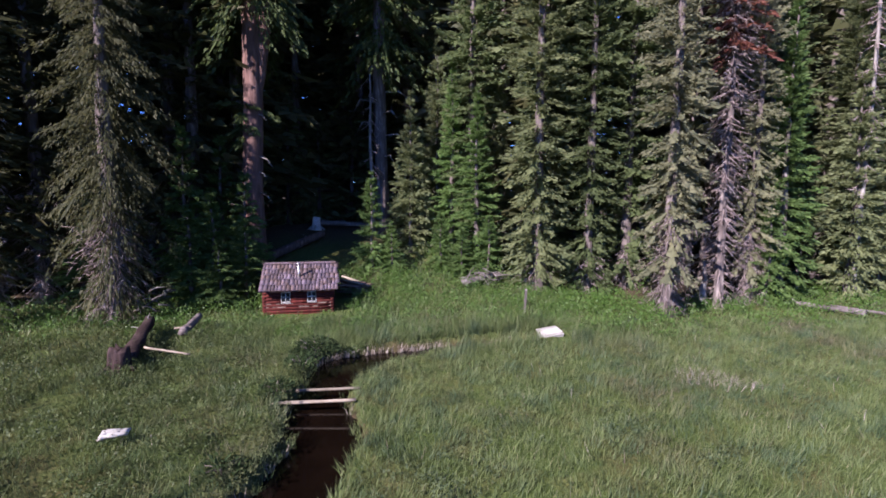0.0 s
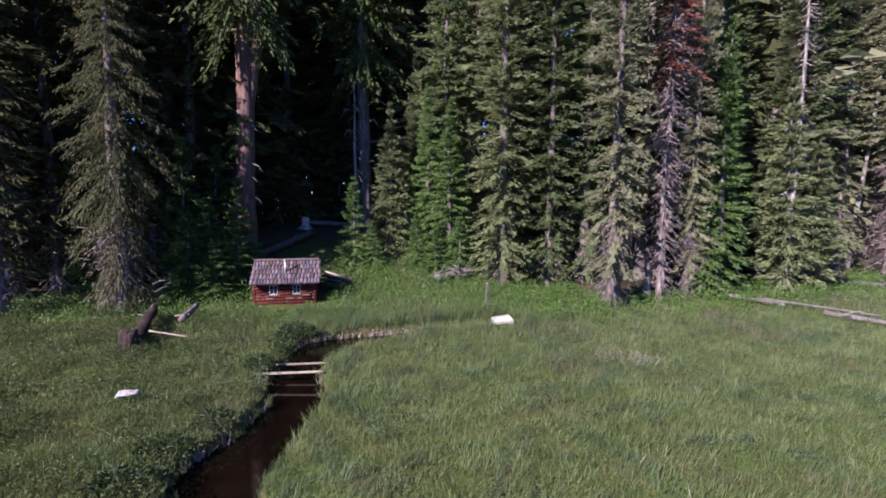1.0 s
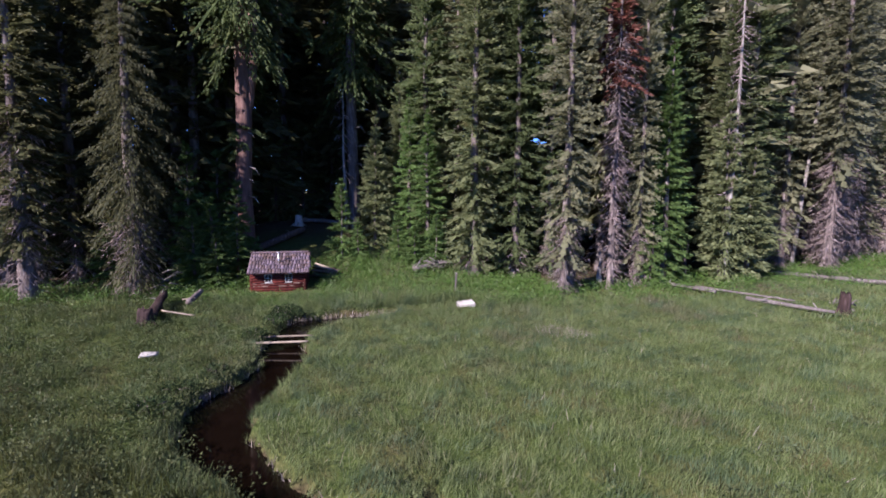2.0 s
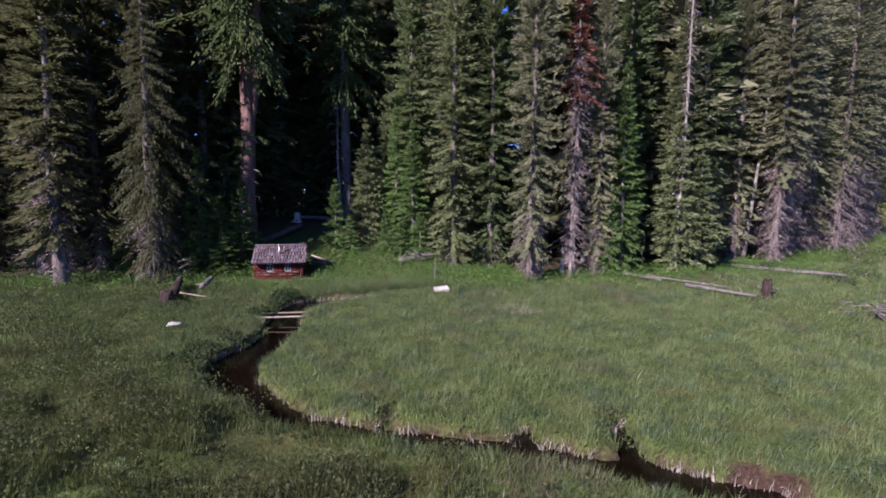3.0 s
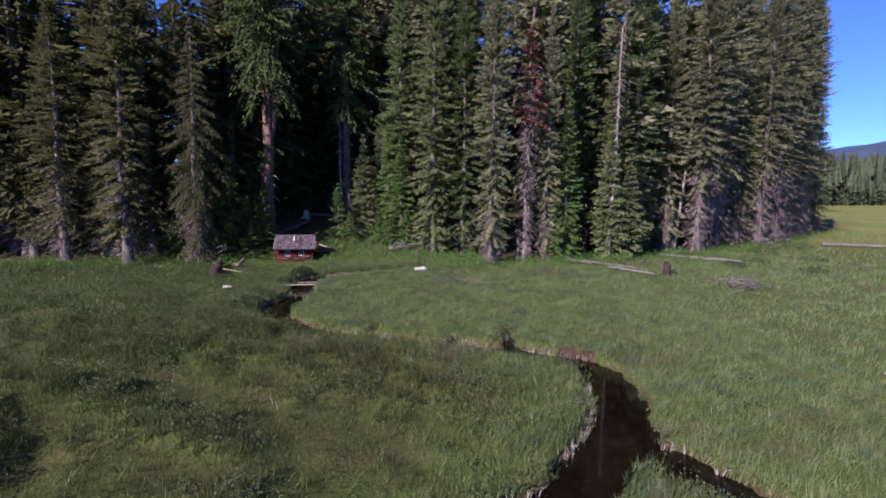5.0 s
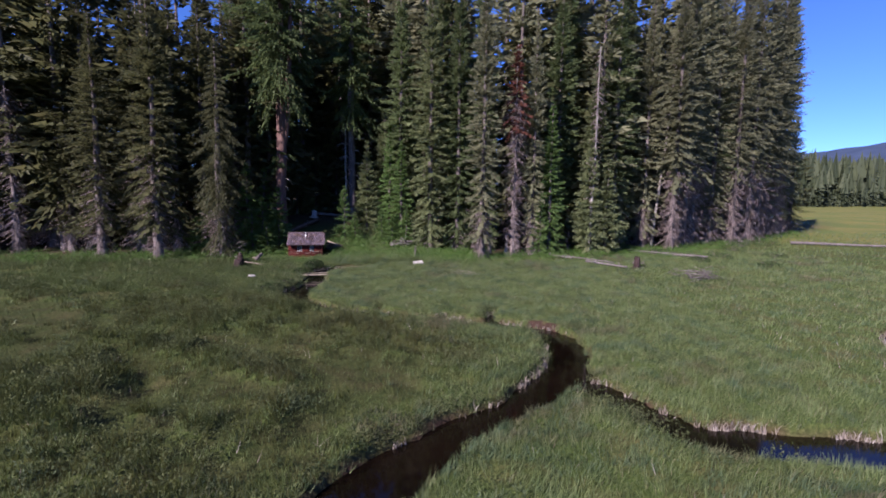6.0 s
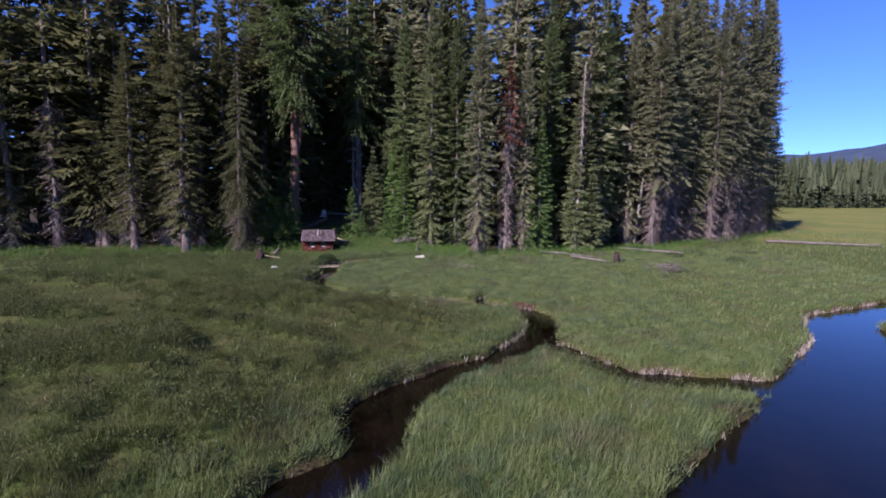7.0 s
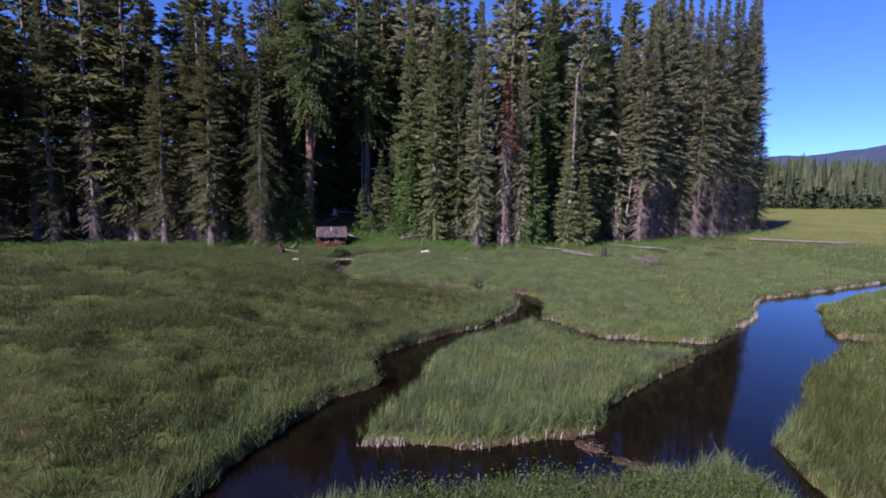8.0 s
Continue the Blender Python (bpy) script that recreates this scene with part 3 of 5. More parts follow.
def build_shrubs():
    rng = np.random.default_rng(5)
    # low bog shrubs, mostly on the near side of the creek
    x, y = rng.uniform(-40, 24, 24000), rng.uniform(-27, 19, 24000)
    b = boggy(x, y)
    where = b * np.clip(1.7 * (tussock(x, y) + 0.1) + 0.5 * wave(x, y, 6.5, 1.5), 0, 1.3) * (0.3 + 0.7 * smooth(y, -21, -14)) + (1 - b) * 0.02
    keep = (shore(x, y) > 0.35) & (rng.uniform(size=len(x)) < where)
    xb, yb = rng.uniform(-6, 14, 9000), rng.uniform(-25, 16, 9000)
    sb = shore(xb, yb)
    west = shore(xb - 0.15, yb + 0.05) - sb > 0.06
    bank = (sb > 0.02) & (sb < 0.45) & west & (rng.uniform(size=9000) < 0.75 + 0.6 * wave(xb, yb, 2.2, 8.0))
    x, y = np.concatenate([x[keep], xb[bank]]), np.concatenate([y[keep], yb[bank]])
    n = len(x)
    lift = np.clip(tussock(x, y), 0, 1)
    v, q = leaf_clumps(x, y, height(x, y), rng.uniform(0.22, 0.5, n) + 0.42 * lift, rng.uniform(0.24, 0.5, n) + 0.22 * lift, 38, 0.09, 0.043, rng)
    tagged(new("bog_shrubs", mesh_from("bog_shrubs", v, [q], M_BOG)), "low dark green bog shrubs among the meadow grass", "shrubs", kind="stuff")
    # grey-green dwarf willows in drifts over the open meadow
    x, y = rng.uniform(-30, 34, 16000), rng.uniform(-20, 19, 16000)
    drift = 0.8 * wave(x, y, 7.5, 4.5) + 0.5 * wave(x, y, 2.1, 2.0) + 0.35 * smooth(np.hypot((x - 1.5) / 6, (y - 9.5) / 4.5), 1.1, 0.4) - 0.3
    keep = (shore(x, y) > 0.5) & (rng.uniform(size=len(x)) < np.clip(drift, 0.0, 0.5))
    x, y = x[keep], y[keep]
    n = len(x)
    v, q = leaf_clumps(x, y, height(x, y), rng.uniform(0.3, 0.62, n), rng.uniform(0.16, 0.4, n), 34, 0.09, 0.036, rng)
    tagged(new("dwarf_willows", mesh_from("dwarf_willows", v, [q], M_WILLOW)), "grey-green dwarf willows scattered through the meadow grass", "shrubs", kind="stuff")
    # lush brush along the trees and round the cabin
    x = rng.uniform(-48, 70, 7000)
    y = forest_line(x) + rng.normal(-1.2, 2.2, 7000)
    xh, yh = rng.uniform(-15, 10, 3200), rng.uniform(19.6, 34, 3200)
    xm, ym = rng.uniform(-26, -4, 2100), rng.uniform(4, 22, 2100)
    xn, yn = rng.uniform(4.5, 14.3, 420), rng.uniform(-29, -25.0, 420)
    x, y = np.concatenate([x, xh]), np.concatenate([y, yh])
    keep = (shore(x, y) > 0.6) & cabin_clear(x, y) & (y > 19.6 - 0.3 * np.maximum(-x - 12, 0)) & (rng.uniform(size=len(x)) < 0.55 + 0.5 * wave(x, y, 4.0, 6.0)) & ((y < 30) | (x > -4) | (x < -14))
    forbs = (shore(xm, ym) > 0.4) & (wave(xm, ym, 4.0, 2.2) > -0.2) & cabin_clear(xm, ym)
    near = shore(xn, yn) > 0.1
    x, y = x[keep], y[keep]
    n = len(x)
    front = (y < 23.6) & (np.abs(x + 7) < 2.6)
    v, q = leaf_clumps(x, y, height(x, y), np.where(front, 0.5, 1.0) * rng.uniform(0.4, 1.0, n), rng.uniform(0.25, 0.6, n), 28, 0.115, 0.054, rng)
    tagged(new("brush", mesh_from("brush", v, [q], M_BRUSH)), "lush leafy brush along the forest edge", "brush", kind="stuff")
    xm, ym = np.concatenate([xm[forbs], xn[near]]), np.concatenate([ym[forbs], yn[near]])
    n = len(xm)
    v, q = leaf_clumps(xm, ym, height(xm, ym), np.where(ym < -24, 1.35, 1.0) * rng.uniform(0.25, 0.65, n), rng.uniform(0.3, 0.7, n), 64, 0.08, 0.034, rng)
    tagged(new("meadow_herbs", mesh_from("meadow_herbs", v, [q], M_HERB)), "leafy yellow-green herbs and low willows in the meadow", "herbs", kind="stuff")


build_sedge()
build_shrubs()


def bush(x, y, tall, spread, leaves, seed, label="dark green willow bush leaning over the creek bank, doubling as its shade"):
    rng = np.random.default_rng(seed)
    z = float(land(np.array(x), np.array(y)))
    thing = empty("willow_bush", pose(x, y, z), label, "bush")
    for k in range(6):
        a = rng.uniform(0, 6.28)
        tip = np.array([math.cos(a) * spread * 0.7, math.sin(a) * spread * 0.7, tall * rng.uniform(0.6, 0.95)])
        v, q, tr = tube([(0, 0, -0.1), tip * 0.5 + (0, 0, 0.1), tip], [0.02, 0.014, 0.006], 5, 0.05, seed + k)
        child("stem", mesh_from("stem", v, [q, tr], M_BARK), thing)
    one = np.zeros(1)
    v, q = leaf_clumps(one, one, one, np.array([tall]), np.array([spread]), leaves, 0.13, 0.05, rng, False)
    child("foliage", mesh_from("foliage", v, [q], M_DARKBUSH), thing)


# creek bushes: their dark leaves double as shade under the overhanging bank
bush(-4.75, 17.6, 0.7, 0.85, 1100, 1)
bush(-4.95, 13.9, 0.5, 0.5, 400, 2)
# the next three are added where the bank only shades the water
bush(-5.1, 6.6, 0.45, 0.6, 460, 3)
bush(-5.2, 8.2, 0.42, 0.6, 420, 4)
bush(-4.7, 9.8, 0.36, 0.5, 300, 5)
bush(-4.9, 16.3, 0.5, 0.55, 400, 6)
for k, (bx, by, bt, bs) in enumerate(((36.5, 26.5, 0.9, 1.3), (41.5, 33.0, 1.0, 1.6), (46.0, 38.5, 1.0, 1.8), (33.0, 24.0, 0.7, 1.0), (50.5, 40.0, 0.9, 1.5), (38.5, 21.5, 0.6, 1.1), (44.0, 29.0, 0.7, 1.3), (56.0, 49.0, 1.1, 1.9), (30.5, 28.5, 0.7, 1.0))):
    bush(bx, by, bt, bs, 500, 10 + k, "low dark willow bush standing in the open meadow")


# ---------------------------------------------------------------- conifers
def crown(rng, tall, radius, start, branches, sprays, size, droop, shape=0.8, up=0.35, hang=0.0, thin_low=0.0, lumpy=0.25, mat=0.15, slim=1.0, whorl=0.55, flat=0.55):
    """Needle sprays on drooping branches, as one set of leaf quads. start: where the crown begins, as a share of the height."""
    s = np.sort(rng.uniform(0, 1, branches)) ** 0.85
    zb = tall * (start + (0.985 - start) * s)
    tier = np.round(zb / whorl).astype(int)
    zb = np.clip(tier * whorl + rng.normal(0, 0.16 * whorl, branches), tall * start, tall)
    full = rng.uniform(0.84, 1.12, tier.max() + 1)[tier]
    a = np.cumsum(np.full(branches, 2.39996)) + rng.normal(0, 0.35, branches)
    prof = np.clip((1 - s) / (0.42 + 0.55 * shape), 0, 1) ** 1.0 * (1 - 0.18 * s) * (1 - 0.45 * np.exp(-s * 7) * thin_low)
    gust = 1 + lumpy * np.sin(a * 2 + zb * 0.9) * np.sin(zb * 0.63 + 2)
    length = (radius * prof * gust * full + 0.2) * rng.uniform(0.6, 1.15, branches)
    e = np.radians(-28 + 62 * s) * 1.0 + up * s + rng.normal(0, 0.2, branches) - hang * 0.4
    n = branches * sprays
    i = np.repeat(np.arange(branches), sprays)
    t = (np.tile(np.arange(sprays), branches) + rng.uniform(0, 1, n)) / sprays
    t = 0.1 + 0.9 * t
    bend = lambda t, k: -droop * length[k] * t**2 + 0.12 * length[k] * t**4
    ca, sa = np.cos(a[i]), np.sin(a[i])
    along = length[i] * t
    off = rng.uniform(-1, 1, n) * 0.42 * length[i] * t * (1.15 - t)
    p = np.stack([ca * along * np.cos(e[i]) - sa * off, sa * along * np.cos(e[i]) + ca * off, zb[i] + along * np.sin(e[i]) + bend(t, i) - 0.25 * np.abs(off)], -1)
    p = p + rng.normal(size=p.shape) * (0.02 * length[i] + 0.03)[:, None]
    turn = a[i] + np.sign(off) * rng.uniform(0.1, 1.0, n) * (1.15 - 0.6 * t)
    way = unit(np.stack([np.cos(turn), np.sin(turn), np.sin(e[i]) * 0.6 - 0.15 - 0.6 * droop * t - hang + rng.normal(0, 0.2, n)], -1))
    l = size * (0.65 + 0.6 * rng.uniform(size=n)) * np.clip(0.55 + length[i] / radius, 0.5, 1.25)
    v, tris = slivers(p, way, l, l * rng.uniform(0.26, 0.42, n) * slim, rng, flat * (1 - min(hang, 1.0)))
    # mats: one ridge and two drooping flanks along each branch
    k = np.arange(branches)
    out, across = np.stack([np.cos(a), np.sin(a), 0 * a], -1), np.stack([-np.sin(a), np.cos(a), 0 * a], -1)
    mats, at = [], len(v)
    faces = [tris]
    for t0, t1 in ((0.1, 0.5), (0.36, 0.74), (0.62, 0.98)):
        tilt = rng.normal(0, 0.25, branches)
        spots = []
        for f, w0 in ((0.0, 0.0), (0.55, mat), (1.0, 0.0), (0.55, -mat)):
            ts = t0 + (t1 - t0) * f * rng.uniform(0.85, 1.1, branches)
            w = w0 * rng.uniform(0.5, 1.25, branches)
            q = out * (length * ts * np.cos(e))[:, None] + across * (length * w)[:, None]
            q[:, 2] = zb + length * ts * np.sin(e) + bend(ts, k) - np.abs(w) * length * rng.uniform(0.2, 0.9, branches) + tilt * w * length - 0.03
            spots.append(q)
        mats.append(np.stack(spots, 1).reshape(-1, 3))
        m = np.arange(branches)[:, None] * 4 + at
        faces += [m + np.array([[0, 1, 2]]), m + np.array([[0, 2, 3]])]
        at += 4 * branches
    return np.concatenate([v] + mats), faces


def twigs(rng, tall, radius, lo, hi, branches, forks=7, droop=0.5):
    """Bare dead branches with side twigs, thin three-sided rods joined together."""
    z = rng.uniform(lo, hi, branches) * tall
    a = rng.uniform(0, 2 * np.pi, branches)
    length = radius * rng.uniform(0.35, 1.0, branches)
    e = rng.normal(-0.35, 0.25, branches)
    i = np.repeat(np.arange(branches), forks)
    n = branches * forks
    t = rng.uniform(0.15, 1, n)
    p0 = np.stack([np.cos(a) * 0.1, np.sin(a) * 0.1, z], -1)
    tip = p0 + np.stack([np.cos(a) * np.cos(e), np.sin(a) * np.cos(e), np.sin(e) - droop * 0.5], -1) * length[:, None]
    base = p0[i] + (tip - p0)[i] * t[:, None] - np.stack([0 * t, 0 * t, droop * 0.12 * length[i] * t * (1 - t)], -1)
    way = unit(np.stack([np.cos(a[i] + rng.normal(0, 1.0, n)), np.sin(a[i] + rng.normal(0, 1.0, n)), rng.normal(-0.7, 0.5, n)], -1))
    starts, ends = np.concatenate([p0, base]), np.concatenate([tip, base + way * (length[i] * rng.uniform(0.15, 0.45, n))[:, None]])
    rad = np.concatenate([np.full(branches, 0.034), np.full(n, 0.022)])
    d = unit(ends - starts)
    u = unit(np.cross(d, rng.normal(size=d.shape)))
    w = np.cross(d, u)
    r = rad[:, None]
    v = np.stack([starts + u * r, starts - 0.5 * u * r + 0.87 * w * r, starts - 0.5 * u * r - 0.87 * w * r, ends], 1).reshape(-1, 3)
    k = np.arange(len(starts))[:, None] * 4
    return v, np.concatenate([k + np.array([[0, 1, 3]]), k + np.array([[1, 2, 3]]), k + np.array([[2, 0, 3]])])


def trunk_mesh(tall, girth, material, seed, lean=(0, 0), sides=9, flare=1.5):
    t = np.array([0, 0.012, 0.03, 0.1, 0.25, 0.45, 0.65, 0.82, 0.95, 1.0])
    pts = np.stack([lean[0] * t * tall + 0.06 * np.sin(t * 9 + seed), lean[1] * t * tall + 0.06 * np.cos(t * 7 + seed), t * tall - 0.25], -1)
    r = girth * (1.02 - t) ** 0.85
    r[0], r[1], r[2] = girth * flare, girth * (1 + 0.6 * (flare - 1)), girth * 1.12
    v, q, tr = tube(pts, r + 0.015, sides, 0.06, seed)
    return mesh_from("trunk", v, [q, tr], material, True)


def conifer(name, seed, label, category, tall, girth, needles, bark, dead=None, lean=(0, 0), **crown_args):
    """One tree of the kind, built at the world's origin: trunk, crown and, where dead is given, bare lower branches."""
    rng = np.random.default_rng(seed)
    thing = empty(name, Matrix(), label, category)
    child("trunk", trunk_mesh(tall, girth, bark, seed, lean), thing)
    v, q = crown(rng, tall, **crown_args)
    v[:, :2] += v[:, 2:] * np.array([lean])
    child("crown", mesh_from("crown", v, q, needles), thing)
    if dead:
        v, t = twigs(rng, tall, **dead)
        tagged(child("dead_twig_skirt", mesh_from("dead_twig_skirt", v, [t], M_TWIG), thing, "bare grey-mauve dead lower twigs"), kind="stuff")
    return thing


def plant(first, places, group, tall0, radius0):
    """Stand copies of a tree at places (x, y, height, spread); the first one is moved to the first place."""
    made = []
    for k, (x, y, tall, spread) in enumerate(places):
        z = float(land(np.array(float(x)), np.array(float(y))))
        s = spread / radius0
        m = pose(x, y, z, 0, 0, (k * 137.5 + 40) % 360) @ Matrix.Diagonal((s, s, tall / tall0, 1))
        ob = first if k == 0 else copy_thing(first, m)
        if k == 0:
            ob.matrix_world = m
        tagged(ob, group=group)
        made.append(ob)
    return made


G = "trees of the forest edge"
FINE, COARSE = dict(sprays=66, size=0.225, mat=0.11, slim=0.95), dict(sprays=42, size=0.25, mat=0.045, whorl=0.4)


def edge_trees(name, seed, label, tall, girth, needles, radius, start, near, far, dead=None, branches=520, droop=0.2, shape=0.02):
    """A kind of tree along the forest edge: finer sprays on those that the walk passes closest."""
    category = name.split("_")[-2] + " tree"
    for places, detail in ((near, FINE), (far, COARSE)):
        if places:
            first = conifer(name, seed, label, category, tall, girth, needles, M_BARK, dead, radius=radius, start=start, branches=branches, droop=droop, shape=shape, **detail)
            plant(first, places, G, tall, radius)


edge_trees("fir_tree", 21, "tall dense green fir in the forest edge", 30, 0.32, M_FIR, 2.0, 0.03,
           [(1.7, 32.6, 30.5, 1.9), (8.3, 28.6, 30.5, 1.9), (10.9, 29.6, 32, 2.0), (6.4, 32.5, 32, 2.1), (19.6, 30.5, 31, 2.1)], [(26.4, 31.5, 32, 2.3), (21.2, 35, 33, 2.5), (42.4, 43, 35, 2.8)],
           dict(radius=1.5, lo=0.01, hi=0.08, branches=90))
edge_trees("silver_fir_tree", 22, "tall grey-green fir with foliage down to the ground", 30, 0.34, M_BLUE, 2.2, 0.02,
           [(5.3, 28.4, 31, 2.15), (23.3, 28.9, 21, 1.9)], [(29.2, 36.5, 33.5, 2.6)], dict(radius=1.6, lo=0.0, hi=0.06, branches=80))
edge_trees("spruce_tree", 23, "tall olive spruce with a skirt of bare grey branches", 31, 0.36, M_SPRUCE, 2.2, 0.07,
           [(10.65, 23.3, 29, 1.75), (31.0, 33.9, 33, 2.2), (16.1, 26.0, 27, 1.6)],
           [(33.0, 38.5, 34.5, 2.4), (38.4, 41.5, 34.5, 2.5), (42.6, 40.4, 33, 2.1), (48, 48, 36, 2.5), (58.5, 54.5, 37.5, 2.6), (66, 62, 41, 2.7), (52, 50.5, 37, 2.5), (44, 46, 36, 2.5)],
           dict(radius=1.75, lo=0.0, hi=0.17, branches=260), 480)
edge_trees("bare_stemmed_spruce_tree", 24, "spruce with a long bare stem and mauve dead twigs", 31, 0.34, M_SPRUCE, 2.3, 0.24,
           [(33.9, 32.5, 32.5, 2.2)], [(45.9, 40.9, 35.5, 2.5), (55, 50.0, 36, 2.6), (63, 58.4, 38.8, 2.6), (39, 38.2, 34, 2.5), (36.9, 36.2, 32, 2.2), (50.7, 45.3, 35, 2.4), (60.3, 55.0, 36.5, 2.5), (67.2, 63.8, 33, 2.6)],
           dict(radius=2.0, lo=0.0, hi=0.3, branches=320), 430, 0.25)
edge_trees("olive_spruce_tree", 34, "dull olive spruce with a grey twiggy stem", 26, 0.36, M_DARKOLIVE, 2.4, 0.14,
           [(-20.3, 20.6, 25.3, 2.4), (-23.4, 22.9, 26, 2.4)], [(-26.1, 21.3, 22.8, 2.5), (-45.2, 18.6, 24, 2.8), (-31.0, 24.0, 21, 2.2)],
           dict(radius=1.9, lo=0.0, hi=0.4, branches=240), 420, 0.3)
# spruces of the shaded left side: the shade is in their darker needles
edge_trees("dark_spruce_tree", 25, "dark spruce, its neighbours' shade put into the needle colour", 28, 0.33, M_DARKOLIVE, 2.6, 0.08,
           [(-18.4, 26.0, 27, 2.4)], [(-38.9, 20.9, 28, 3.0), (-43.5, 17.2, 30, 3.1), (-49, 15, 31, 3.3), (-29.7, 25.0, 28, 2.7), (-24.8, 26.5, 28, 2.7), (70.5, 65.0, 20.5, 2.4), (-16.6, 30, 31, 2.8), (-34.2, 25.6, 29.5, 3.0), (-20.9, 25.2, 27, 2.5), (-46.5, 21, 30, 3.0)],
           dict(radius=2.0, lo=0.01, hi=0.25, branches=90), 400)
hemlock = conifer("hemlock_tree", 26, "drooping olive hemlock with hanging grey lower boughs", "hemlock tree", 21, 0.4, M_DARKOLIVE, M_BARK, dict(radius=1.7, lo=0.0, hi=0.26, branches=230, droop=1.0),
                  radius=2.5, start=0.05, branches=350, sprays=100, size=0.21, droop=0.6, shape=0.16, hang=0.95, mat=0.02, slim=0.6, lumpy=0.3)
plant(hemlock, [(-14.9, 21.9, 20.8, 2.5)], G, 21, 2.5)
green = conifer("bright_fir_tree", 27, "bright green fir with fresh growth", "fir tree", 16, 0.22, M_YOUNG, M_BARK, radius=1.8, start=0.02, branches=300, sprays=54, size=0.25, droop=0.2, shape=0.5, mat=0.1)
plant(green, [(18.0, 26.4, 16.0, 1.75), (1.9, 30.6, 11.0, 1.5), (0.4, 32.4, 12.5, 1.5)], G, 16, 1.8)
young = conifer("young_fir_tree", 28, "young light green fir on the bank behind the cabin", "young fir", 6, 0.09, M_YOUNG, M_BARK, radius=1.4, start=0.02, branches=150, sprays=44, size=0.18, droop=0.15, mat=0.1)
plant(young, [(-4.6, 30.6, 5.8, 1.35), (-0.3, 30.4, 3.8, 1.0), (16.9, 25.6, 6.2, 1.2), (1.0, 29.6, 3.2, 1.0), (-3.3, 30.0, 3.2, 1.0), (2.6, 29.4, 4.2, 1.0)], "young firs on the bank", 6, 1.4)
# bright young needles make up for the dappled sun missing here
shaded = conifer("shaded_fir_tree", 30, "young fir in the shade beside the cabin, needles brightened", "young fir", 8, 0.12, M_YOUNG, M_BARK, radius=1.7, start=0.02, branches=170, sprays=52, size=0.22, droop=0.3, shape=0.7, mat=0.08, whorl=0.7)
plant(shaded, [(-14.2, 26.8, 9.2, 1.8), (-12.2, 25.6, 5.0, 1.7), (-11.1, 27.3, 5.8, 1.6), (-10.5, 25.6, 3.8, 1.3), (-12.9, 24.6, 4.2, 1.5), (-11.3, 24.3, 3.0, 1.2), (-17.6, 24.4, 5.0, 1.7), (-13.0, 28.6, 7.4, 1.8)], "young firs beside the cabin", 8, 1.7)
slim = conifer("slim_fir_tree", 29, "slim grey-green fir with branches down to the ground", "fir tree", 10, 0.13, M_BLUE, M_BARK, radius=1.8, start=0.02, branches=320, sprays=42, size=0.24, droop=0.18, mat=0.06)
plant(slim, [(-2.3, 32.6, 10.2, 1.75), (-0.6, 35.0, 13, 1.8), (22.4, 27.2, 12.5, 2.0), (24.4, 27.6, 10, 2.1), (3.2, 33.6, 16, 1.9)], "young firs on the bank", 10, 1.8)


def pine():
    """The great forked pine behind the cabin."""
    rng = np.random.default_rng(31)
    thing = empty("pine_tree", pose(-11.2, 29, 1.5), "huge old pine with a bare reddish trunk and high crown", "pine tree")
    a = tube([(0, 0, -0.4), (0, 0, 0.6), (-0.1, 0, 5), (0.1, 0, 10), (0.15, 0, 17), (0.3, 0, 25), (0.4, 0, 31)], [0.8, 0.62, 0.56, 0.52, 0.45, 0.28, 0.05], 14, 0.05, 1)
    b = tube([(0.12, 0.1, 9.6), (0.5, 0.1, 11.5), (0.85, 0.1, 14), (1.0, 0.1, 18), (1.3, 0.2, 24), (1.5, 0.2, 29)], [0.2, 0.3, 0.31, 0.28, 0.18, 0.04], 12, 0.05, 2)
    v, f = join([a, b])
    child("trunk", mesh_from("trunk", v, f, M_BARK_RED, True), thing)
    stubs = [tube([(0.35, -0.2, z), (0.35 + l * 0.6, -0.3, z - 0.2 * l), (0.35 + l, -0.35, z - 0.75 * l)], [0.05, 0.04, 0.012], 5, 0.1, k) for k, (z, l) in enumerate(((4.9, 0.8), (7.0, 0.9), (9.4, 0.6), (6.1, 0.5)))]
    for v, q, t in stubs:
        child("branch_stub", mesh_from("branch_stub", v, [q, t], M_SNAG), thing, "pale broken branch stub")
    v, q = crown(rng, 33, radius=4.4, start=0.5, branches=400, sprays=90, size=0.34, droop=0.3, shape=0.1, hang=0.6, lumpy=0.75, mat=0.02, whorl=1.1)
    v2, q2 = crown(rng, 11.5, radius=1.7, start=0.72, branches=14, sprays=70, size=0.34, droop=0.5, shape=0.3, hang=0.3, mat=0.01)
    v2[:, 0] -= 0.5
    child("crown", mesh_from("crown", np.concatenate([v, v2]), q + [f + len(v) for f in q2], M_PINE), thing)


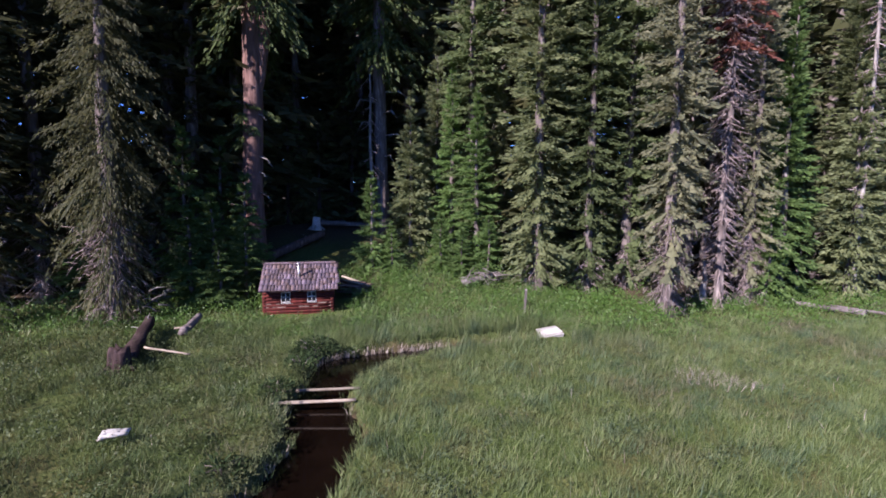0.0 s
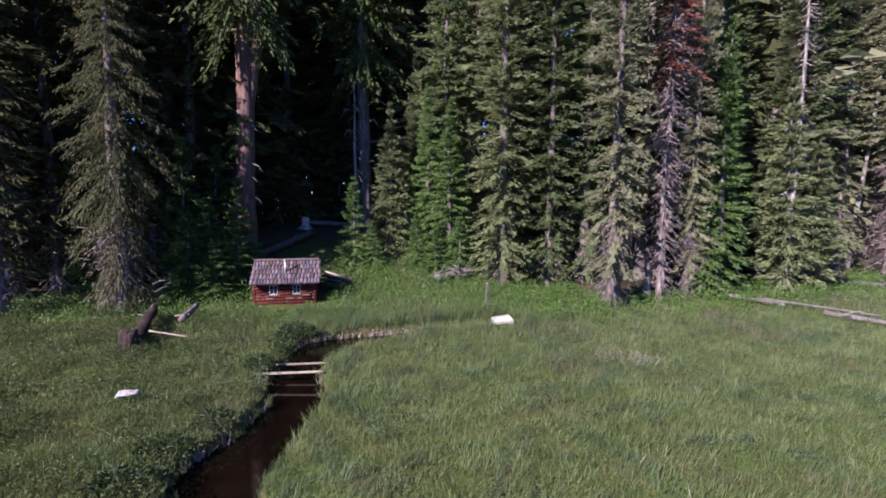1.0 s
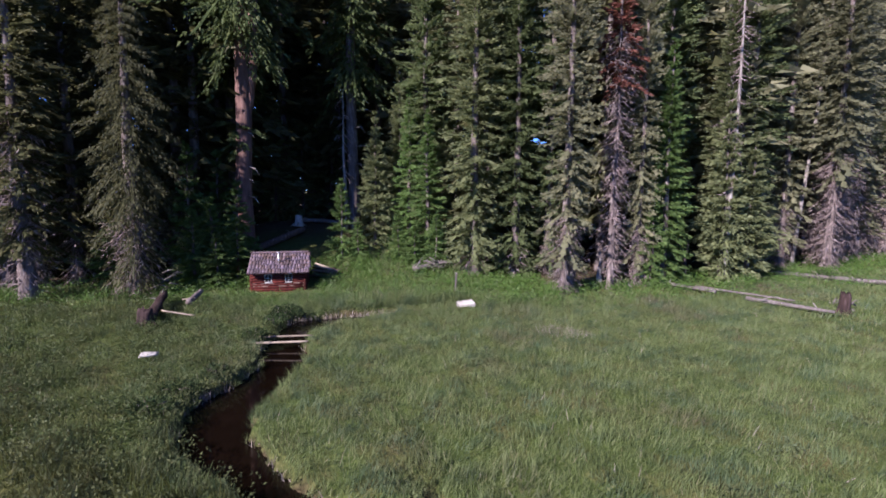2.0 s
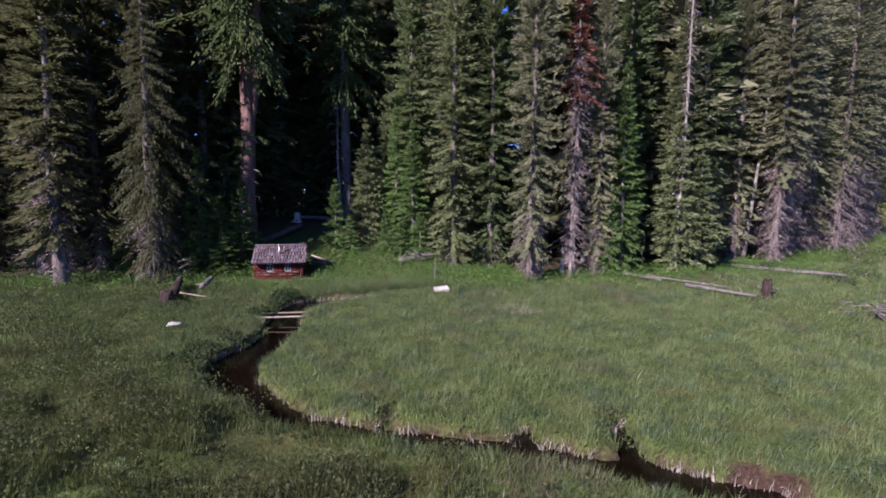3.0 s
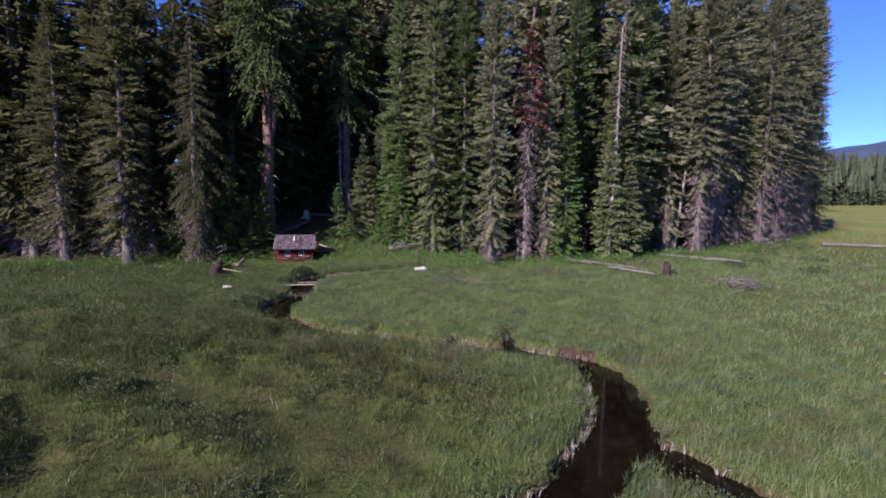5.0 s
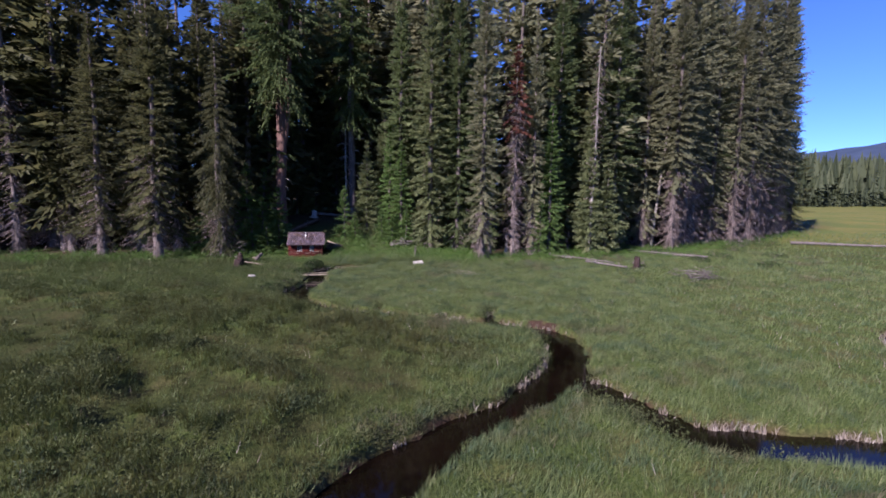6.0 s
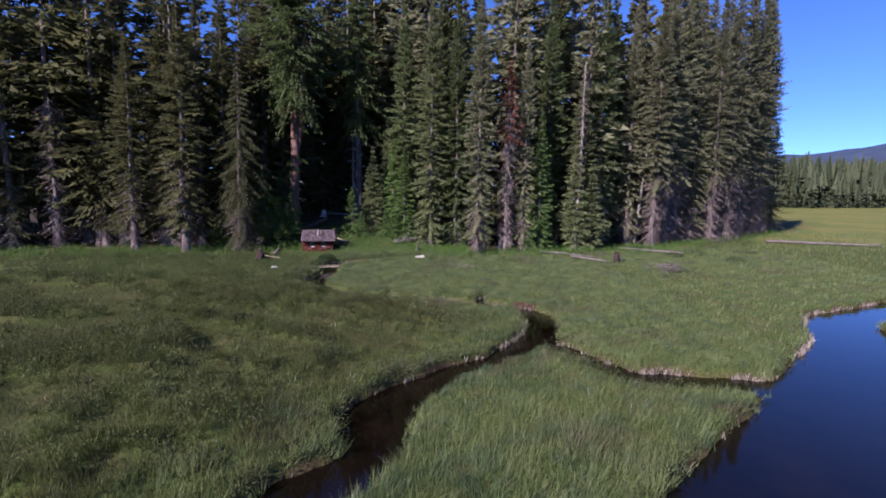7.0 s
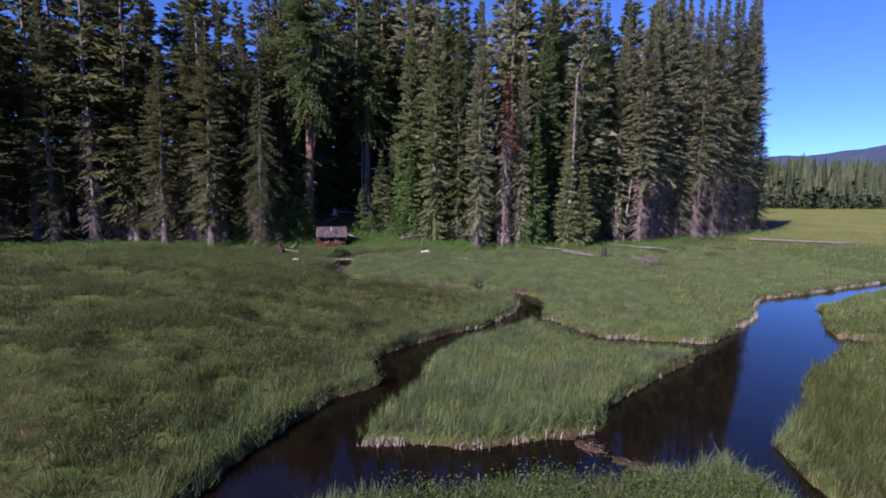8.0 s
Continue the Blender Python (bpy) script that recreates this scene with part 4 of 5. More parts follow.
def snag(name, label, at, tip, girth, twig_count, seed, material=None, radius=0.9, lo=0.3, hi=0.98):
    """A dead standing trunk with broken bare branches."""
    rng = np.random.default_rng(seed)
    x, y = at
    z = float(land(np.array(float(x)), np.array(float(y))))
    thing = empty(name, pose(x, y, z), label, "dead tree")
    tall = tip[2] - z
    t = np.linspace(0, 1, 9)
    pts = np.stack([(tip[0] - x) * t + 0.05 * np.sin(9 * t + seed), (tip[1] - y) * t, tall * t - 0.3 * (t == 0)], -1)
    v, q, tr = tube(pts, girth * (1.05 - 0.8 * t), 9, 0.06, seed)
    child("trunk", mesh_from("trunk", v, [q, tr], material or M_SNAG, True), thing)
    if twig_count:
        v, k = twigs(rng, tall, radius=radius, lo=lo, hi=hi, branches=twig_count, forks=5, droop=0.6)
        v[:, 0] += (tip[0] - x) * v[:, 2] / tall
        v[:, 1] += (tip[1] - y) * v[:, 2] / tall
        tagged(child("dead_twig_skirt", mesh_from("dead_twig_skirt", v, [k], M_TWIG), thing), kind="stuff")
    return thing


def red_tree():
    rng = np.random.default_rng(41)
    z = 0.6
    thing = empty("dying_spruce_tree", pose(14.0, 24.9, z), "dying spruce with a rust-red crown", "spruce tree", G)
    child("trunk", trunk_mesh(21.5, 0.22, M_BARK, 41, (0, 0)), thing)
    v, q = crown(rng, 21.3, radius=1.4, mat=0.02, start=0.58, branches=120, sprays=36, size=0.28, droop=0.4, shape=0.5)
    child("crown", mesh_from("crown", v, q, M_RED), thing, "rust-red dead needles")
    v, t = twigs(rng, 21.5, radius=1.5, lo=0.0, hi=0.75, branches=460)
    tagged(child("dead_twig_skirt", mesh_from("dead_twig_skirt", v, [t], M_TWIG), thing), kind="stuff")


def old_fir():
    """The old fir with a broken-branched bare stem that leans its crown over the slope."""
    rng = np.random.default_rng(33)
    z = float(land(np.array(-4.7), np.array(36.0)))
    thing = empty("old_fir_tree", pose(-4.7, 36.0, z), "old fir with a grey bare stem and ragged high crown", "fir tree")
    v, q, t = tube([(0.1, 0, -0.4), (0.1, 0, 1), (0, 0, 6), (-0.1, 0, 12), (0, 0, 20), (0.2, 0, 30)], [0.62, 0.5, 0.45, 0.42, 0.32, 0.06], 12, 0.06, 4)
    child("trunk", mesh_from("trunk", v, [q, t], M_BARK, True), thing)
    v, q = crown(rng, 31.5, radius=3.8, start=0.4, branches=270, sprays=74, size=0.34, droop=0.35, shape=0.2, hang=0.55, lumpy=0.7, mat=0.02, whorl=0.9)
    child("crown", mesh_from("crown", v, q, M_PINE), thing)
    for k in range(9):
        a, h, l = rng.uniform(-2.6, 0.2), 5.5 + 0.75 * k, rng.uniform(0.7, 2.2)
        d = np.array([math.cos(a), math.sin(a), 0])
        up = np.array([0, 0, 1.0])
        v, q, t = tube([d * 0.3 + up * h, d * (0.3 + 0.6 * l) + up * (h + 0.05 * l), d * (0.3 + l) + up * (h - rng.uniform(0.2, 0.7) * l)], [0.06, 0.045, 0.012], 5, 0.1, k)
        child("branch_stub", mesh_from("branch_stub", v, [q, t], M_SNAG), thing, "pale broken branch stub")


pine()
old_fir()
red_tree()
snag("dead_pole_tree", "thin bleached dead tree standing among the firs", (22.55, 26.9), (22.95, 27.4, 22.5), 0.17, 170, 3)
snag("leaning_dead_tree", "tall pale dead trunk leaning between spruces", (32.4, 34.4), (34.6, 34.6, 28.5), 0.16, 50, 4, None, 1.2, 0.5, 0.95)
snag("slender_snag", "slender pale snag beside the old fir", (-5.2, 35.2), (-5.35, 35.2, 15.0), 0.17, 26, 6, None, 1.0, 0.4, 0.95)
snag("dead_spruce", "dead grey spruce hung with bare twigs", (-34.7, 21.9), (-34.9, 21.9, 17.3), 0.26, 420, 12, M_BARK, 1.7, 0.03, 0.95)
snag("grey_pole", "thin pale dead pole in the young firs", (1.9, 34.2), (2.2, 34.2, 18.0), 0.13, 30, 13, None, 1.0)
snag("pole_stub", "short grey dead pole at the forest edge", (20.6, 28.6), (20.7, 28.6, 3.6), 0.11, 0, 7, M_BARK)
snag("tall_stump", "pale broken stump between two spruces", (13.4, 25.2), (13.35, 25.2, 3.0), 0.24, 0, 8)
snag("grey_pole", "thin pale dead pole in the young firs", (-0.8, 37.0), (-0.7, 37.0, 17.0), 0.14, 30, 9, None, 1.0)


def build_backwoods():
    """The deeper rows of the forest, thinning out of sight."""
    rng = np.random.default_rng(77)
    first = conifer("forest_tree", 51, "dark conifer in the deeper forest", "conifer", 30, 0.32, M_DARKOLIVE, M_BARK, dict(radius=1.8, lo=0.03, hi=0.35, branches=12),
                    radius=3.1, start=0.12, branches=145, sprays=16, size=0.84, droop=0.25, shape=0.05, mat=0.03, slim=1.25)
    second = conifer("forest_tree", 52, "dark conifer in the deeper forest", "conifer", 30, 0.32, M_SPRUCE, M_BARK, dict(radius=1.8, lo=0.03, hi=0.4, branches=12),
                     radius=2.9, start=0.18, branches=140, sprays=16, size=0.82, droop=0.3, shape=0.05, mat=0.03, slim=1.25)
    third = conifer("understory_tree", 53, "low shaded conifer deep in the forest", "conifer", 12, 0.15, M_FIR, M_BARK,
                    radius=2.6, start=0.02, branches=90, sprays=12, size=0.9, droop=0.3, shape=0.5, mat=0.05)
    spots, low, tries = [], [], 0
    while len(spots) < 98 and tries < 12000:
        tries += 1
        x, back = rng.uniform(-68, 68), rng.uniform(3.2, 28)
        y = float(forest_line(np.array(x))) + back
        if -14 < x < 4 and y < 41:
            continue
        if min([math.hypot(x - a, y - b) for a, b, *_ in spots] or [99]) < 3.5:
            continue
        spots.append((x, y, rng.uniform(28, 35) + 1.5 * (x > 12), rng.uniform(3.1, 4.0)))
    spots += [(-7.5, 43.5, 36, 3.6), (-3.4, 42.5, 35, 3.4), (-12.6, 42.5, 36, 3.5), (0.6, 41.5, 34, 3.4), (-16.2, 36.0, 34, 3.4), (4.4, 38.5, 34, 3.2), (15.4, 31.5, 33, 2.9), (16.6, 35.5, 36, 3.3),
              (-9.5, 47, 35, 3.6), (-5.6, 48.5, 34, 3.6), (-1.6, 46.5, 34, 3.5), (-12.5, 51, 34, 3.8), (-8.2, 53.5, 33, 4), (-3.6, 53, 33, 4), (1.6, 50.5, 34, 3.8), (-15.4, 44, 34, 3.4), (2.6, 44.5, 33, 3.3), (-13.2, 56.5, 33, 4), (-18.5, 48.5, 34, 3.8), (-19, 40, 32, 3.4)]
    while len(low) < 46:
        x, back = rng.uniform(-70, 74), rng.uniform(14, 36)
        y = float(forest_line(np.array(x))) + back
        if min([math.hypot(x - a, y - b) for a, b, *_ in low] or [99]) > 3.0 and not (-14 < x < 4 and y < 46):
            low.append((x, y, rng.uniform(8, 15), rng.uniform(2.4, 3.4)))
    low += [(-10.5, 41.0, 8, 2.7), (-8.0, 42.4, 9, 2.8), (-5.6, 41.2, 8, 2.6), (-12.8, 40.2, 9, 2.6)]
    low += [(-13 + 2.9 * k, 43 + 3.0 * ((k * 3) % 4), 10 + (k * 5) % 6, 3.0) for k in range(7)]
    # trees on the left take the darker needles in place of shade
    dark_needled = [p for k, p in enumerate(spots) if p[0] < -3 or k % 3 == 0]
    plant(first, dark_needled, "trees of the deeper forest", 30, 3.1)
    plant(second, [p for p in spots if p not in dark_needled], "trees of the deeper forest", 30, 2.9)
    plant(third, low, "low trees of the deeper forest", 12, 2.6)


build_backwoods()


def build_distance():
    """The far wall of forest across the meadow, and the wooded hills behind."""
    rng = np.random.default_rng(91)
    n = 1900
    s = rng.uniform(0, 1, n)
    back = rng.uniform(0, 1, n) ** 1.4 * 70
    x = 120 + 620 * s - 0.45 * back
    y = 215 + 300 * s + 0.9 * back + rng.normal(0, 4, n)
    tall = rng.uniform(22, 33, n) * (1 + 0.35 * s) * np.where(back < 11, rng.uniform(0.3, 0.8, n), 1.0)
    pieces_v, pieces_f = [], []
    m = 46
    i = np.repeat(np.arange(n), m)
    t = rng.uniform(0.0, 1, n * m)
    a = rng.uniform(0, 2 * np.pi, n * m)
    r = np.minimum(1.7 * (1 - t), 0.9) * 0.085 * tall[i] * rng.uniform(0.5, 1.1, n * m)
    p = np.stack([x[i], y[i], 0.5 + t * tall[i]], -1)
    way = unit(np.stack([np.cos(a), np.sin(a), np.full(n * m, -0.35)], -1))
    v, q = slivers(p, way, 1.3 * r + 0.5, 0.6 * r + 0.55, rng)
    up = np.tile([[0.0, 0, 1]], (2 * n, 1))
    two = np.repeat(np.arange(n), 2)
    sv, sq = slivers(np.stack([x[two], y[two], 0.5 + 0.45 * tall[two]], -1), up, 0.6 * tall[two], 0.2 * tall[two], rng)
    v, q = np.concatenate([v, sv]), np.concatenate([q, sq + len(v)])
    tagged(new("far_forest", mesh_from("far_forest", v, [q], M_FAR)), "distant dark conifer forest beyond the golden meadow", "forest", kind="stuff")
    # hills
    u, w = np.meshgrid(np.linspace(-1, 1, 60), np.linspace(0, 1, 14))
    ang = 0.75 + u * 0.75
    dist = 1300 + 900 * w
    hz = 1.2 * (132 + 30 * np.sin(u * 6 + 1) + 9 * np.sin(u * 17)) * np.sin(w * np.pi * 0.55) + 3 * np.sin(u * 60 + w * 9)
    hv = np.stack([dist * np.sin(ang), dist * np.cos(ang), hz - 2], -1).reshape(-1, 3)
    k = (np.arange(13)[:, None] * 60 + np.arange(59)[None]).ravel()
    # the blue of the hazy distance is mixed into the hills' base colour
    sh = Shade("hazed_hills", 0.95, 0.05)
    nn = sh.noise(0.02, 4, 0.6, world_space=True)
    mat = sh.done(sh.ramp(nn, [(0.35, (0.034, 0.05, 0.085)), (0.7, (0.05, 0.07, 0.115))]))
    tagged(new("backdrop", mesh_from("backdrop", hv, [np.stack([k, k + 1, k + 61, k + 60], -1)], mat, True)), "distant wooded hills, blue haze put into their colour", "hills", kind="structure")


build_distance()


# ---------------------------------------------------------------- the cabin
def rod_mesh(length, radius, seed, sides=8):
    pts = [(x, 0.006 * math.sin(x * 5 + seed), 0.006 * math.cos(x * 4 + seed)) for x in np.linspace(-length / 2, length / 2, 4)]
    v, q, t = tube(pts, np.full(4, radius), sides, 0.04, seed)
    return mesh_from("log", v, [q, t], M_REDLOG, True)


def cabin():
    W, D, EAVE, RISE = 3.2, 3.0, 1.42, 1.02      # wall length, depth, wall height, roof rise
    OVER, SIDE = 0.48, 0.16                     # roof overhang at the eaves and at the gables
    z0 = 0.36
    front_left = Vector((-8.72, 23.25, z0))
    base = Matrix.Translation(front_left) @ pose(0, 0, 0, 0, 0, 12) @ Matrix.Translation((W / 2, D / 2, 0))
    thing = empty("log_cabin", base, "small red log cabin with weathered shake roof in tall grass", "cabin")
    r = 0.088
    rows = 9
    long_log, short_log = rod_mesh(W + 0.16, r, 1), rod_mesh(D + 0.16, r, 2)
    wins = ((-0.6, 0.99), (0.62, 0.99))        # window centres along the front, and their height
    ww, wh = 0.4, 0.48
    for k in range(rows):
        z = 0.02 + r + k * (EAVE / rows)
        for y in (-D / 2, D / 2):
            spans = [(-W / 2 - 0.08, W / 2 + 0.08)]
            if y < 0:
                for cx, cz in wins:
                    if abs(z - cz) < wh / 2 + 0.04:
                        spans = [p for a, b in spans for p in (((a, cx - ww / 2), (cx + ww / 2, b)) if a < cx < b else ((a, b),))]
            for a, b in spans:
                me = long_log if len(spans) == 1 else rod_mesh(b - a, r, k)
                ob = child("log", me, thing)
                ob.location = ((a + b) / 2, y, z)
        for x in (-W / 2, W / 2):
            ob = child("log", short_log, thing)
            ob.location, ob.rotation_euler = (x, 0, z + 0.08), (0, 0, math.pi / 2)
    # inner boards close the wall behind the rounded logs
    for name, size, at in (("wall_lining", (0.04, D - 0.1, EAVE), (-W / 2, 0, EAVE / 2)), ("wall_lining", (0.04, D - 0.1, EAVE), (W / 2, 0, EAVE / 2)), ("wall_lining", (W - 0.1, 0.04, EAVE), (0, D / 2, EAVE / 2))):
        part(name, box(bmesh.new(), size, at), M_FASCIA, thing)
    # pale chinking between a few lower front logs, broken off in places
    rng = np.random.default_rng(3)
    for k in (3, 4):
        z = 0.02 + 2 * r + (k - 1) * (EAVE / rows) - 0.012
        x = -W / 2 + 0.05
        while x < W / 2 - 0.1:
            l = rng.uniform(0.12, 0.5)
            clear = all(abs(x + l / 2 - cx) > ww / 2 + l / 2 for cx, cz in wins) or z < 0.68
            if rng.uniform() < (0.8 if abs(x) > 1.0 else 0.45) and clear:
                part("chinking", box(bmesh.new(), (min(l, W / 2 - x), 0.03, 0.05 + 0.03 * rng.uniform()), (x + l / 2, -D / 2 - 0.062, z), bevel=0.006), M_CHINK, thing, "pale mortar between the logs")
            x += l + rng.uniform(0.03, 0.25)
    # gables
    for x in (-W / 2, W / 2):
        bm = bmesh.new()
        a = [bm.verts.new((x + s * 0.05, y, z)) for s in (-1, 1) for y, z in ((-D / 2, EAVE), (D / 2, EAVE), (0, EAVE + RISE * D / (D + 2 * OVER)))]
        for f in ((0, 1, 2), (5, 4, 3), (0, 3, 4, 1), (1, 4, 5, 2), (2, 5, 3, 0)):
            bm.faces.new([a[i] for i in f])
        part("gable", bm, M_REDLOG, thing)
    # roof: two sloping decks under courses of single shakes
    half, run = W / 2 + SIDE, D / 2 + OVER
    slope = math.hypot(run, RISE)
    pitch = math.atan2(RISE, run)
    ridge = EAVE + RISE - 0.02
    for side in (-1, 1):
        roof = empty("roof_slope", Matrix(), "", "")
        roof.parent = thing
        for key in ("label", "category"):
            if key in roof:
                del roof[key]
        roof.matrix_basis = Matrix.Translation((0, 0, ridge)) @ pose(0, 0, 0, 0, 0, 0 if side < 0 else 180) @ Matrix.Rotation(pitch, 4, "X")
        part("deck", box(bmesh.new(), (2 * half, slope, 0.05), (0, -slope / 2, -0.03)), M_FASCIA, roof)
        part("fascia", box(bmesh.new(), (2 * half, 0.03, 0.1), (0, -slope - 0.01, -0.03), bevel=0.005), M_FASCIA, roof)
        shakes = []
        for k in range(4):
            shakes.append(mesh_from("shake", *shake_shape(0.13 + 0.03 * k, 0.56, 0.008), M_SHAKE))
        rng = np.random.default_rng(5 + side)
        for row in range(5):
            x = -half - 0.02
            while x < half:
                k = int(rng.integers(4))
                w = 0.13 + 0.03 * k
                ob = child("shake", shakes[k], roof)
                ob.location = (x + w / 2, -slope - 0.03 + (row + 0.0) * slope / 5 + rng.normal(0, 0.03), 0.008 + 0.005 * rng.uniform())
                ob.rotation_euler = (-0.012 + rng.normal(0, 0.004), rng.normal(0, 0.012), rng.normal(0, 0.012))
                x += w + 0.008
    part("ridge_cap", box(bmesh.new(), (2 * half + 0.02, 0.16, 0.03), (0, -0.06, ridge + 0.03), Matrix.Rotation(pitch, 4, "X"), 0.006), M_SHAKE, thing)
    part("ridge_cap", box(bmesh.new(), (2 * half + 0.02, 0.16, 0.03), (0, 0.06, ridge + 0.03), Matrix.Rotation(-pitch, 4, "X"), 0.006), M_SHAKE, thing)
    # stove pipe on the front slope
    v, q, t = tube([(0.0, -1.05, ridge - 0.75), (0.0, -1.05, ridge + 0.1)], [0.055, 0.055], 12)
    pipe = child("stove_pipe", mesh_from("stove_pipe", v, [q, t], M_METAL, True), thing, "pale galvanised stove pipe")
    v, q, t = tube([(0.0, -1.05, ridge + 0.11), (0.0, -1.05, ridge + 0.14), (0.0, -1.05, ridge + 0.2)], [0.1, 0.095, 0.01], 12)
    child("pipe_cap", mesh_from("pipe_cap", v, [q, t], M_METAL, True), pipe)
    # windows
    for cx, cz in wins:
        y = -D / 2 - 0.075
        bm = bmesh.new()
        for sx in (-1, 1):
            box(bm, (0.022, 0.06, wh + 0.03), (cx + sx * ww / 2, y, cz), bevel=0.006)
        for sz in (-1, 1):
            box(bm, (ww - 0.035, 0.06, 0.024), (cx, y, cz + sz * wh / 2), bevel=0.006)
        win = part("window", bm, M_WHITE, thing, "small white four-pane window")
        part("mullion", box(bmesh.new(), (0.024, 0.045, wh - 0.05), (cx, y, cz), bevel=0.004), M_WHITE, win)
        part("mullion", box(bmesh.new(), (ww - 0.05, 0.04, 0.024), (cx, y, cz), bevel=0.004), M_WHITE, win)
        part("sill", box(bmesh.new(), (ww + 0.06, 0.06, 0.02), (cx, y - 0.025, cz - wh / 2 - 0.045), bevel=0.006), M_WHITE, win)
        for sx in (-1, 1):
            for sz in (-1, 1):
                part("pane", box(bmesh.new(), (ww / 2 - 0.04, 0.008, wh / 2 - 0.04), (cx + sx * ww / 4, y + 0.012, cz + sz * wh / 4)), M_GLASS, win)


def shake_shape(w, l, t):
    """A split shake: a thin wedge, thick at its lower end."""
    v = np.array([(-w / 2, 0, 0), (w / 2, 0, 0), (w / 2, l, 0), (-w / 2, l, 0), (-w / 2, 0, t), (w / 2, 0, t), (w / 2, l, 0.004), (-w / 2, l, 0.004)])
    return v, [np.array([(3, 2, 1, 0), (4, 5, 6, 7), (0, 1, 5, 4), (1, 2, 6, 5), (2, 3, 7, 6), (3, 0, 4, 7)])]


cabin()


# ---------------------------------------------------------------- logs, planks and other things in the meadow
def ground_z(x, y):
    return float(height(np.array(float(x)), np.array(float(y))))


def fallen_log(name, label, a, b, ra, rb, material, seed, stubs=0, category="log", level=None, bow=0.0):
    """A trunk lying from a to b (x, y and height over the ground), with broken branch stubs."""
    rng = np.random.default_rng(seed)
    rugged = 0.17 if name in ("rotten_log", "driftwood_chunk") else 0.07
    sunk = 0.55 if name == "meadow_log" else 1.0
    pa = np.array([a[0], a[1], ground_z(a[0], a[1]) + a[2] * sunk])
    pb = np.array([b[0], b[1], ground_z(b[0], b[1]) + b[2] * sunk])
    if level is not None:
        pa[2], pb[2] = level + a[2], level + b[2]
    thing = empty(name, Matrix.Translation(pa), label, category)
    t = np.linspace(0, 1, 9)[:, None]
    pts = (pb - pa) * t + np.array([[0, 0, 1.0]]) * bow * np.sin(t * np.pi) + 0.012 * rng.normal(size=(9, 3)) * min(1.0, 6 * ra)
    r = ra + (rb - ra) * t[:, 0]
    v, q, tr = tube(pts, r, 10, rugged, seed)
    child("trunk", mesh_from("trunk", v, [q, tr], material, True), thing)
    if name == "driftwood_chunk":
        thing.scale = (1, 1.3, 0.6)
    if stubs:
        for k in range(stubs):
            s = rng.uniform(0.1, 1)
            p = (pb - pa) * s
            l = rng.uniform(0.3, 0.9) * (0.6 + ra * 2)
            w = unit(np.array([rng.normal(), rng.normal() - 0.4, rng.uniform(0.1, 0.9)]))
            v, q, tr = tube([p, p + w * l * 0.6, p + w * l + np.array([0, 0, -0.12 * l])], [0.035, 0.024, 0.006], 5, 0.1, seed + k)
            child("branch_stub", mesh_from("branch_stub", v, [q, tr], M_SNAG), thing)
    return thing


fallen_log("plank_log", "pale peeled log laid across the creek", (-5.0, 14.3, 0.0), (-2.6, 14.48, 0.05), 0.045, 0.04, M_TAN, 1, category="log bridge", level=0.36)
fallen_log("plank_log", "pale peeled log laid across the creek", (-4.95, 13.42, 0.0), (-2.55, 13.58, 0.05), 0.05, 0.045, M_TAN, 2, category="log bridge", level=0.36)
fallen_log("rotten_log", "dark rotten log lying in the meadow grass", (-10.75, 15.9, 0.25), (-12.4, 20.0, 0.65), 0.27, 0.2, M_DARKLOG, 3, 3)
fallen_log("bleached_pole", "thin bleached pole lying in the grass", (-10.6, 16.8, 0.5), (-9.0, 16.8, 0.36), 0.04, 0.03, M_TAN, 4, category="pole")
fallen_log("bleached_pole", "thin bleached pole lying in the grass", (-10.9, 19.3, 0.55), (-10.2, 19.3, 0.55), 0.045, 0.035, M_TAN, 5, category="pole")
fallen_log("grey_board_log", "grey weathered slab log leaning in the brush", (-10.4, 18.9, 0.4), (-10.5, 20.6, 0.75), 0.15, 0.12, M_BARK, 6)
fallen_log("driftwood_chunk", "short white bleached chunk of wood in the grass", (-8.0, 10.85, 0.36), (-7.5, 11.05, 0.34), 0.15, 0.1, M_PALEWOOD, 7, 0, "driftwood")
fallen_log("hill_log", "reddish fallen trunk lying on the slope behind the cabin", (-11.3, 31.0, 0.35), (-8.6, 34.5, 0.55), 0.3, 0.24, M_RUSTLOG, 8, 5)
fallen_log("hill_log", "grey fallen log at the top of the slope", (-9.4, 36.2, 0.4), (-5.4, 36.5, 0.3), 0.2, 0.14, M_OLDLOG, 9, 4)
fallen_log("meadow_log", "long bleached log lying along the forest edge", (17.2, 26.4, 0.4), (19.6, 22.6, 0.45), 0.12, 0.1, M_OLDLOG, 10, 3)
fallen_log("meadow_log", "long bleached log lying along the forest edge", (20.6, 21.2, 0.5), (23.6, 18.5, 0.5), 0.13, 0.08, M_OLDLOG, 11, 5)
fallen_log("meadow_log", "thin grey log lying in the meadow", (19.2, 24.2, 0.5), (23.2, 20.9, 0.5), 0.08, 0.06, M_OLDLOG, 12, 2)
fallen_log("meadow_log", "thick bleached log lying before the spruces", (27.6, 29.8, 0.5), (34.6, 25.4, 0.5), 0.2, 0.15, M_OLDLOG, 13, 4)
fallen_log("meadow_log", "long pale log lying across the far meadow", (56.2, 43.8, 0.6), (70.0, 39.4, 0.6), 0.22, 0.14, M_OLDLOG, 14, 7)
